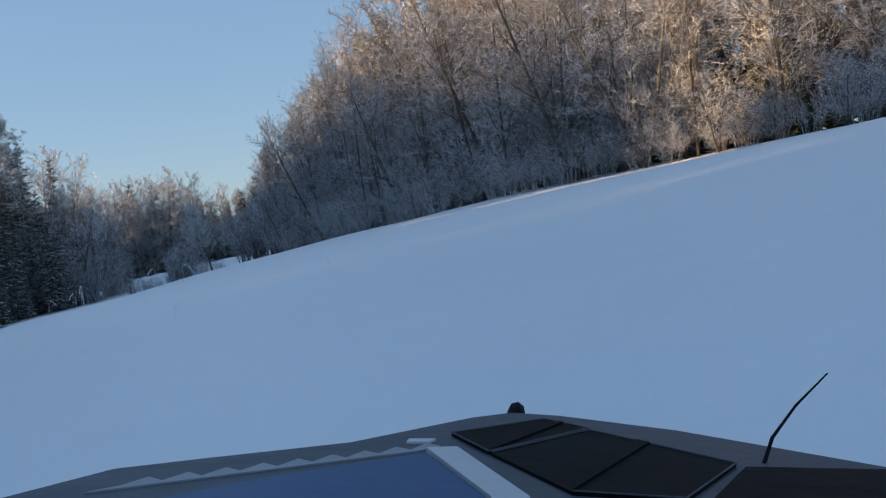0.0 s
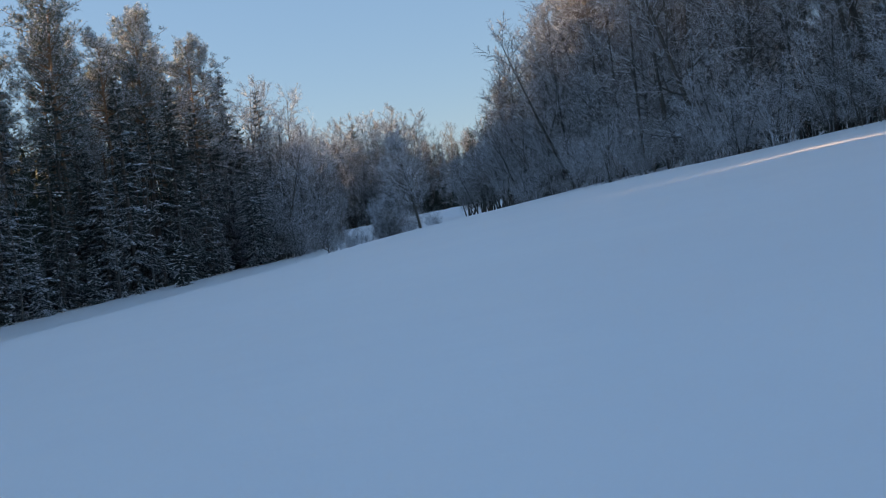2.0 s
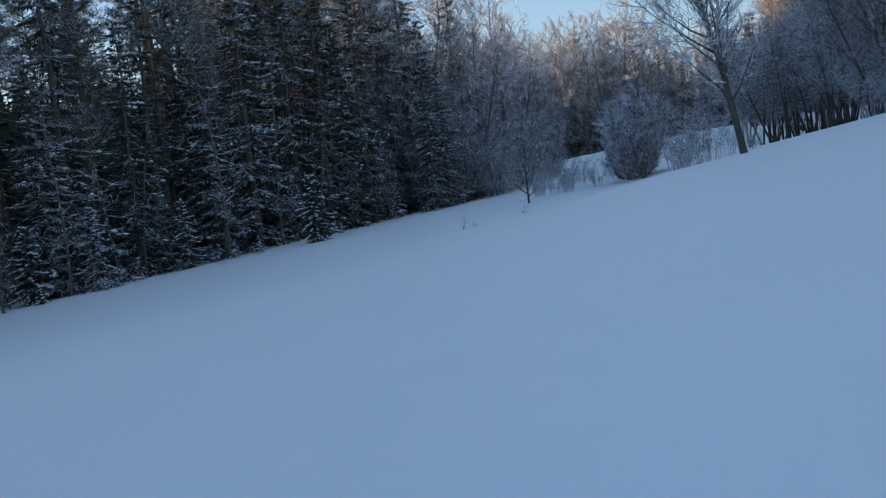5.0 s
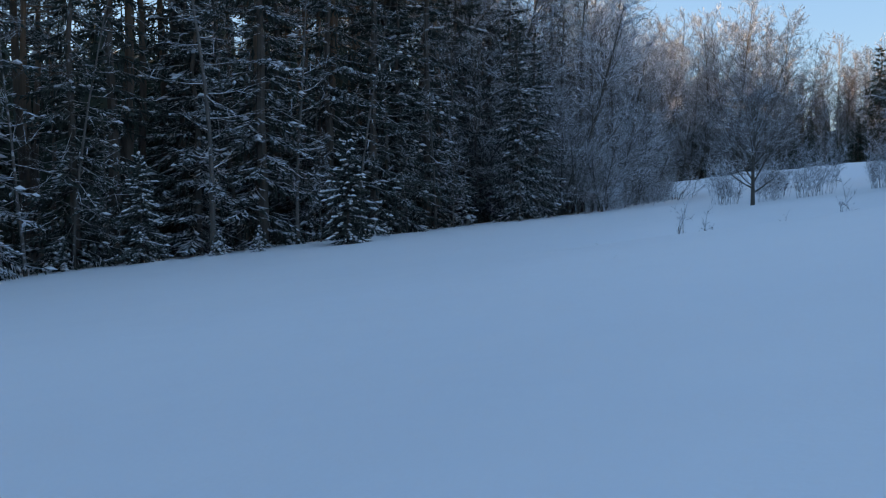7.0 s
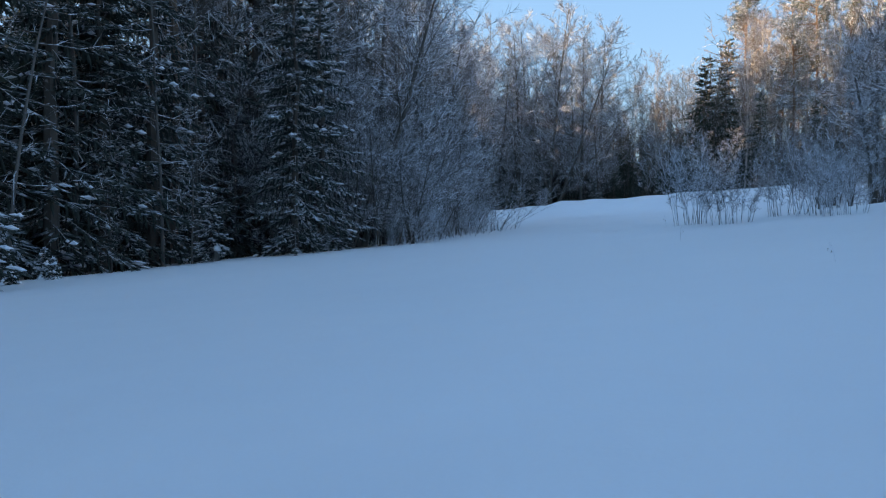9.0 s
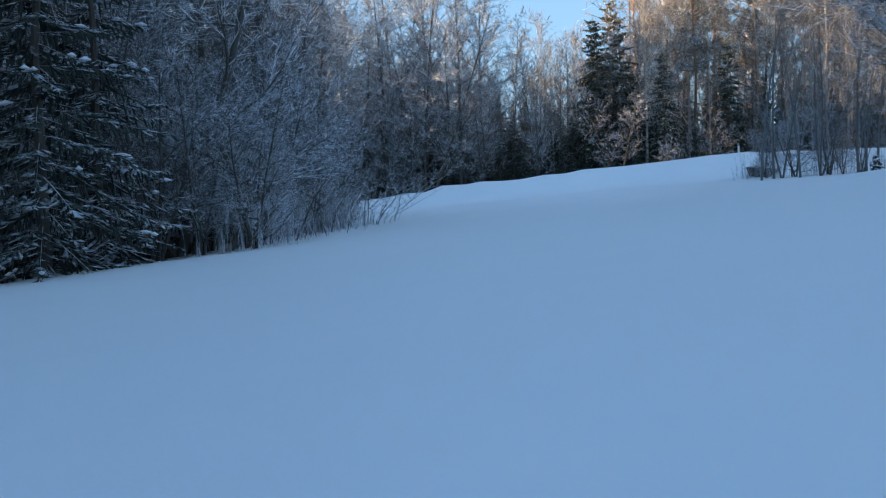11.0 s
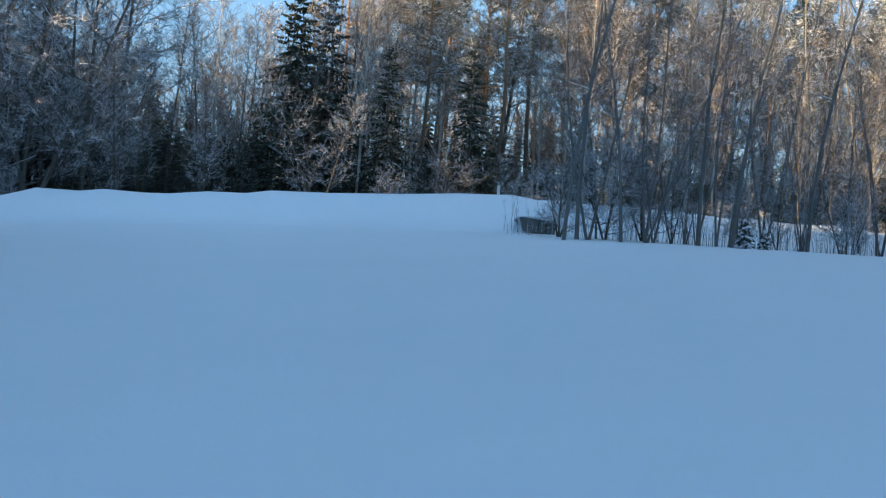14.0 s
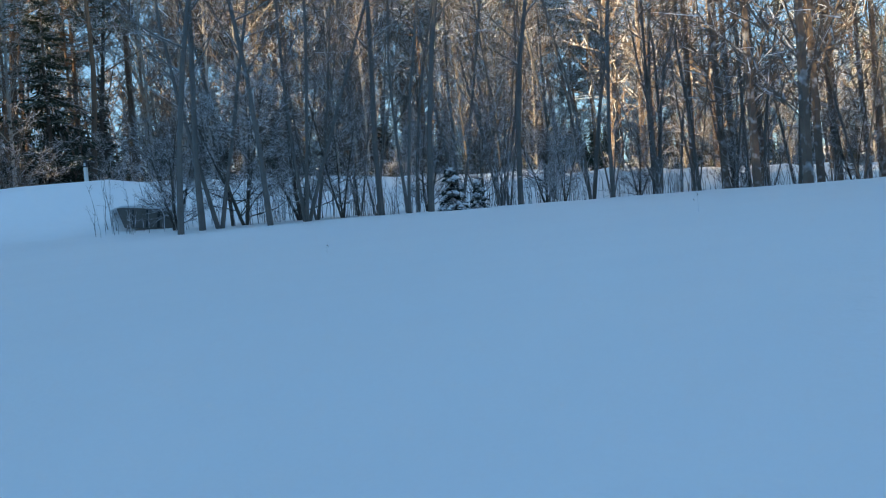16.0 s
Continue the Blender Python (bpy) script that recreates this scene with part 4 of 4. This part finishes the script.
def leaning_stem(points, radius, seed, label):
    """A bent bare stem that leans out of the thicket, with short twigs."""
    r, stem, brush = random.Random(seed), Build(), Build()
    base = Vector(points[0])
    line = [Vector(p) - base for p in points]
    stem.tube(line, [radius * (1 - .75 * k / (len(line) - 1)) for k in range(len(line))], 6)
    for k in range(26):
        q = r.uniform(.35, .999) * (len(line) - 1)
        p = line[int(q)].lerp(line[int(q) + 1], q - int(q))
        e = (line[-1] - line[0]).normalized() * .5 + any_way(r, -.6, .8)
        g = p + e * r.uniform(.15, .5)
        brush.spike(p, g, .006)
        for _ in range(6):
            m = p.lerp(g, r.random())
            brush.sliver(m, m + (e + any_way(r)) * r.uniform(.05, .16), .006, r)
    root = new("leaning_tree")
    part("trunk", stem, DEAD_BARK, root)
    part("crown", brush, FROST_TWIGS, root, "short frosted twigs")
    root.matrix_basis = pose(*base)
    return tagged(root, label, "bare tree")


def foot(x, y):
    return (x, y, level_at(x, y) - .05)


leaning_stem([foot(-18.3, 15.6), (-17.9, 16.4, 1.1), (-17.49, 17.11, 2.1), (-17.11, 17.78, 2.62), (-16.8, 18.34, 3.02), (-16.5, 18.9, 3.3), (-16.4, 19.2, 3.7)], .03, 1,
             "bent bare stem with frost leaning out of the thicket")
leaning_stem([foot(-18.7, 18.3), (-18.4, 18.9, 1.0), (-18.17, 19.46, 1.77), (-17.58, 20.65, 2.64)], .03, 2, "slanting dead stem with frost among the bushes")
leaning_stem([foot(-17.0, 14.3), (-16.6, 14.9, 1.5), (-16.13, 15.6, 1.94), (-16.0, 16.12, 1.8), (-15.88, 16.75, 1.72)], .04, 3, "drooping bare stem with frost at the thicket edge")
leaning_stem([foot(-35.8, 55.0), (-36.5, 54.7, level_at(-35.8, 55) + 1.6), (-37.6, 54.3, level_at(-35.8, 55) + 4.2), (-38.2, 54.0, level_at(-35.8, 55) + 5.6)], .07, 4,
             "leaning dead trunk at the edge of the wood")


def plume_grass(seed, h):
    """A dry reed with an arched head, white with frost."""
    r = random.Random(seed)
    stalk, head = Build(), Build()
    az = r.uniform(0, 6.28)
    out = direction(r, az, 0)
    line = [Vector((0, 0, -.05))] + [out * h * (.05 * q + .30 * max(0, q - .55) ** 1.5 * 2.4) + Vector((0, 0, h * (q - max(0, q - .72) ** 1.3 * 2.2)))
                                     for q in (.25, .5, .7, .85, 1.0, 1.12)]
    stalk.tube(line, [.0045, .004, .0038, .0035, .003, .003, .0015], 5)
    for k in range(64):
        q = r.uniform(3.4, 5.95)
        i = int(q)
        p = line[i].lerp(line[i + 1], q - i)
        head.spike(p, p + Vector((r.uniform(-.018, .018), r.uniform(-.018, .018), -r.uniform(.01, .055))) + out * .02, .0035)
    root = new("reed")
    part("stalk", stalk, FROSTED_STRAW, root)
    part("plume", head, SNOW_LOAD, root, "drooping frosted plume")
    return root


def seed_stalk(seed, h):
    """A thin broken weed stalk with withered seed heads."""
    r = random.Random(seed)
    stalk, pods = Build(), Build()
    d = direction(r, r.uniform(0, 6.28), 0)
    line = [Vector((0, 0, -.05)), d * h * .12 + Vector((0, 0, h * .4)), d * h * .3 + Vector((0, 0, h * .8)), d * h * .5 + Vector((0, 0, h))]
    stalk.tube(line, [.0028, .0024, .0018, .001], 4)
    for _ in range(2):
        q = r.uniform(.55, 1)
        p = line[2].lerp(line[3], q)
        e = p + Vector((r.uniform(-.06, .06), r.uniform(-.06, .06), -r.uniform(.06, .16)))
        stalk.tube([p, e], [.0014, .001], 3)
        for _ in range(3):
            pods.spike(e + Vector((r.uniform(-.008, .008), r.uniform(-.008, .008), .015)), e + Vector((r.uniform(-.015, .015), r.uniform(-.015, .015), -.022)), .0045)
    root = new("dry_weed")
    part("stalk", stalk, FROSTED_STRAW, root)
    part("seed_head", pods, STRAW, root, "withered brown seed heads", kind="stuff")
    return root


REEDS = Kind("dry reed with an arched plume white with frost", "reed", [lambda: plume_grass(91, .62), lambda: plume_grass(92, .5)])
WEEDS = Kind("thin dry weed stalk standing in the snow", "weed", [lambda: seed_stalk(95, .42), lambda: seed_stalk(96, .3)])
for x, y, s in ((59.05, -51.2, 1.1), (59.6, -51.6, .9), (60.8, -52.2, .9), (59.9, -52.7, .8), (58.9, -53.3, 1.0), (58.2, -52.9, 1.1), (57.4, -53.0, .7),
                (56.2, -50.4, 1.0), (54.9, -49.8, .9)):
    REEDS.plant(x, y, s * 1.0, group="reeds in the field", sink=0)
for x, y, s in ((64.1, -54.1, .45), (63.5, -53.7, .5), (63.3, -53.5, .4), (70.66, -60.6, .5), (70.3, -58.6, .25), (69.2, -57.9, .25), (71.84, -64.0, .5), (9.4, -7.6, .6), (6.2, -3.6, .8),
                (2.2, 2.6, 1.2), (-8.1, 29.4, .6), (-9.8, 30.3, .4), (20.0, -18.3, .3), (14.0, -13.0, .7)):
    WEEDS.plant(x, y, s, group="weeds in the field", sink=0)

WEEDS.plant(-10.37, 23.3, .5, which=0, turn=-93, group="weeds in the field", sink=0)


def stump(x, y):
    """A short broken stump with a cap of snow."""
    root = new("tree_stump")
    wood, snow = Build(), Build()
    wood.tube([Vector((0, 0, -.1)), Vector((.01, 0, .12)), Vector((.02, .01, .34)), Vector((.03, .01, .38))], [.13, .11, .09, .05], 10, cap=True)
    snow.tube([Vector((.02, .01, .33)), Vector((.03, .01, .38)), Vector((.03, .01, .46)), Vector((.03, .01, .50))], [.10, .13, .11, .03], 12, cap=True)
    part("trunk", wood, DEAD_BARK, root)
    part("snow_cap", snow, SNOW_LOAD, root, "rounded cap of snow", smooth=True)
    root.matrix_basis = pose(x, y, level_at(x, y))
    return tagged(root, "short broken stump capped with snow at the forest edge", "tree stump")


stump(-16.0, 5.5)

# ---- road furniture ----


def delineator(x, y):
    root = new("road_marker_post")
    z = level_at(x, y)
    body, band, glass = Build(), Build(), Build()
    body.tube([Vector((0, 0, -.2)), Vector((0, 0, .50))], [.06, .058], 10)
    band.tube([Vector((0, 0, .50)), Vector((0, 0, .64)), Vector((0, 0, .70)), Vector((0, 0, .72))], [.0585, .0575, .05, .02], 10, cap=True)
    glass.box((-.025, -.066, .54), (.025, -.054, .62))
    part("post", body, POST_WHITE, root, smooth=True)
    part("band", band, POST_BLACK, root, "black top band")
    part("reflector", glass, REFLECTOR, root, "small pale reflector")
    root.matrix_basis = pose(x, y, z)
    return tagged(root, "white road marker post with a black top on the snowbank", "marker post")


delineator(-17.6, 53.0)


def culvert(x, y, z, turn, slope):
    """The low mouth of a culvert: a dark slab face with slanting ends in the bank, snow lying over it."""
    root = new("culvert")
    wall, mouth, cap = Build(), Build(), Build()
    face = [(-.46, -.30), (.62, -.30), (.66, .20), (-.66, .15)]
    for yy in (0.0, .4):
        wall.v += [Vector((u, yy, w)) for u, w in face]
    wall.f += [(3, 2, 1, 0), (4, 5, 6, 7)] + [(k, (k + 1) % 4, (k + 1) % 4 + 4, k + 4) for k in range(4)]
    for u, w in ((-.30, .045), (.02, .035), (.27, .06)):
        mouth.box((u, -.004, -.28), (u + w, .01, .13 + .03 * u))
    n = 18
    for k in range(n + 1):
        u = -1.0 + 2.0 * k / n
        top = .22 + .05 * u + .05 * (1 - u * u) + .012 * math.sin(k * 2.1)
        for yy, zz in ((-.02, .16), (-.16, .19), (-.14, top * .92), (.25, top + .05), (1.2, .28), (2.2, .18)):
            cap.v.append(Vector((u * .80, yy + .10 * u * u, zz - .12 * u ** 6)))
    for k in range(n):
        for q in range(5):
            i = k * 6 + q
            cap.f.append((i, i + 6, i + 7, i + 1))
    part("headwall", wall, CONCRETE, root, "weathered dark grey concrete face")
    part("stain", mouth, DARK_HOLE, root, "dark wet streaks down the face")
    part("snow_cap", cap, SNOW, root, "thick snow lying over the headwall", smooth=True)
    root.matrix_basis = pose(x, y, z, 0, slope, turn)
    return tagged(root, "low dark concrete culvert mouth in the snowy road bank", "culvert")


culvert(-15.1, 48.84, 2.22, 14, 6)

# ---- the little snow vehicle that stands at the start of the way ----
BLUE_PAINT = material("blue_plastic", (0.002, 0.085, 0.20), 0.45, second=(0.003, 0.10, 0.235), scale=12, bump=0.05)
GREY_PAINT = material("grey_plastic", (0.055, 0.072, 0.090), 0.5, second=(0.082, 0.102, 0.122), scale=25, bump=0.1)
PALE_STICKER = material("pale_sticker", (0.30, 0.32, 0.35), 0.5, second=(0.24, 0.26, 0.29), scale=30)
WHITE_PAINT = material("white_plastic", (0.62, 0.63, 0.65), 0.4, second=(0.5, 0.51, 0.53), scale=18)
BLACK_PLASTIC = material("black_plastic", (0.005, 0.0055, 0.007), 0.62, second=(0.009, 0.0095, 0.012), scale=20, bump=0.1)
for paint, gloss in ((BLACK_PLASTIC, .06), (BLUE_PAINT, .25), (GREY_PAINT, .25)):
    paint.node_tree.nodes["Principled BSDF"].inputs["Specular IOR Level"].default_value = gloss


def plate(build, outline, z, thick):
    """A flat panel with the given outline (x, y), from z - thick up to z."""
    i, n = len(build.v), len(outline)
    for zz in (z - thick, z):
        build.v += [Vector((px, py, zz)) for px, py in outline]
    build.f.append(tuple(i + n + k for k in range(n)))
    build.f.append(tuple(i + n - 1 - k for k in range(n)))
    for k in range(n):
        m = (k + 1) % n
        build.f.append((i + k, i + m, i + n + m, i + n + k))


def snow_vehicle():
    root = new("model_snowmobile")
    hood, pan, blue, stripe, mark, band = Build(), Build(), Build(), Build(), Build(), Build()
    edge = [(.174, .39), (.11, .469), (.060, .51), (.036, .52), (.015, .505), (-.041, .44), (-.10, .405), (-.128, .387), (-.152, .341), (-.17, .10), (-.10, -.02),
            (.10, -.02), (.19, .12)]
    rings = [(1.0, -.0855), (1.02, -.093), (1.04, -.11), (1.0, -.15), (.90, -.20)]
    n, cx, cy = len(edge), .01, .22
    for s, z in rings:
        hood.v += [Vector((cx + (px - cx) * s, cy + (py - cy) * s, z)) for px, py in edge]
    for r in range(len(rings) - 1):
        for k in range(n):
            m = (k + 1) % n
            hood.f.append((r * n + k, (r + 1) * n + k, (r + 1) * n + m, r * n + m))
    hood.f.append(tuple(reversed(range(n))))
    hood.f.append(tuple((len(rings) - 1) * n + k for k in range(n)))
    part("hood", hood, GREY_PAINT, root, "grey hood with a pointed nose")
    plate(blue, [(-.128, .30), (-.063, .366), (-.007, .408), (.014, .335), (.02, .18), (-.12, .16)], -.0835, .003)
    part("hood_panel", blue, BLUE_PAINT, root, "glossy blue panel")
    plate(stripe, [(-.007, .417), (.006, .419), (.029, .335), (.036, .18), (.022, .18), (.016, .335)], -.083, .003)
    part("stripe", stripe, WHITE_PAINT, root, "white stripe")
    plate(mark, [(-.016, .437), (-.006, .437), (-.003, .444), (-.015, .444)], -.0845, .002)
    part("sticker", mark, WHITE_PAINT, root, "small white sticker")
    low = [(-.125 + .115 * k / 18, .347 + .072 * k / 18) for k in range(19)]
    top = [(px + .009, py + (.020 if k % 2 else .010)) for k, (px, py) in enumerate(low)]
    plate(band, low + top[::-1], -.0848, .0015)
    part("decal", band, PALE_STICKER, root, "pale zigzag sticker along the hood")
    # Black plate puts the shade of the hood's right slope into colour.
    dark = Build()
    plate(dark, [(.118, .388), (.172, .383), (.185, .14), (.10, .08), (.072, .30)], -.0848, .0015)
    part("shade_plate", dark, BLACK_PLASTIC, root, "dark plate standing in for shade on the hood's right side")
    for outline in ([(.004, .455), (.05, .492), (.068, .466), (.019, .413)], [(.02, .411), (.068, .462), (.115, .39), (.082, .335), (.045, .345)]):
        vent, lip, slat = Build(), Build(), Build()
        plate(vent, outline, -.0842, .002)
        for k in range(4):
            p, q = outline[k], outline[(k + 1) % len(outline)]
            lip.tube([Vector((*p, -.0838)), Vector((*q, -.0838))], [.00035, .00035], 6, cap=True)
        p, q = Vector((*outline[1], -.0835)), Vector((*outline[2], -.0835))
        plate(slat, [tuple(p.lerp(q, .35).xy), tuple(p.lerp(q, .45).xy), outline[-1], (outline[-1][0] + .003, outline[-1][1] + .012)], -.0832, .002)
        v = part("vent", vent, BLACK_PLASTIC, root, "dark air vent")
        part("rim", lip, GREY_PAINT, v)
        part("slat", slat, BLACK_PLASTIC, v)
    whip = Build()
    whip.tube([Vector((.128, .397, -.086)), Vector((.134, .405, -.077)), Vector((.149, .42, -.066)), Vector((.170, .44, -.055))], [.0009, .0008, .0006, .0004], 5)
    part("antenna", whip, BLACK_PLASTIC, root, "thin black whip antenna")
    pan.box((-.13, -.05, -.255), (.14, .40, -.19))
    part("belly_pan", pan, BLACK_PLASTIC, root)
    seat, drive = Build(), Build()
    seat.tube([Vector((.01, -.02, -.17)), Vector((.01, -.2, -.165)), Vector((.01, -.44, -.16)), Vector((.01, -.47, -.18))], [.055, .06, .055, .02], 10, cap=True)
    part("seat", seat, BLACK_PLASTIC, root, "black padded seat", smooth=True)
    drive.tube([Vector((x0, y0, z0)) for x0, y0, z0 in ((.01, .05, -.26), (.01, -.1, -.262), (.01, -.4, -.262), (.01, -.46, -.25))], [.05, .05, .05, .035], 8, cap=True)
    part("track", drive, BLACK_PLASTIC, root, "black rubber drive track")
    for sx in (.045, -.185):
        ski, loop, strut = Build(), Build(), Build()
        plate(ski, [(sx + .006, .30), (sx + .026, .32), (sx + .014, .56), (sx - .004, .57), (sx - .016, .55), (sx - .018, .32)], -.285, .01)
        s = part("ski", ski, BLACK_PLASTIC, root)
        ring = [Vector((sx - .004, .555 + .022 * math.sin(g), (-.116 if sx > 0 else -.165) - .022 * math.cos(g) * 1.2)) for g in [2 * math.pi * k / 14 for k in range(15)]]
        loop.tube(ring, [.0045] * 15, 7)
        loop.tube([Vector((sx - .004, .56, -.29)), Vector((sx - .004, .59, -.24)), Vector((sx - .004, .575, -.145 if sx > 0 else -.19))], [.006, .006, .005], 6, cap=True)
        part("ski_loop", loop, BLACK_PLASTIC, s, "black loop at the ski tip", smooth=True)
        strut.tube([Vector((sx, .42, -.28)), Vector((sx * .7, .38, -.2))], [.008, .008], 6, cap=True)
        part("strut", strut, GREY_PAINT, s)
    root.matrix_basis = look(*PATH[0][1:]) @ pose(0, 0, 0, -90, 0, 0)
    return tagged(root, "small blue, white and grey model snowmobile with black skis on snow", "model vehicle")


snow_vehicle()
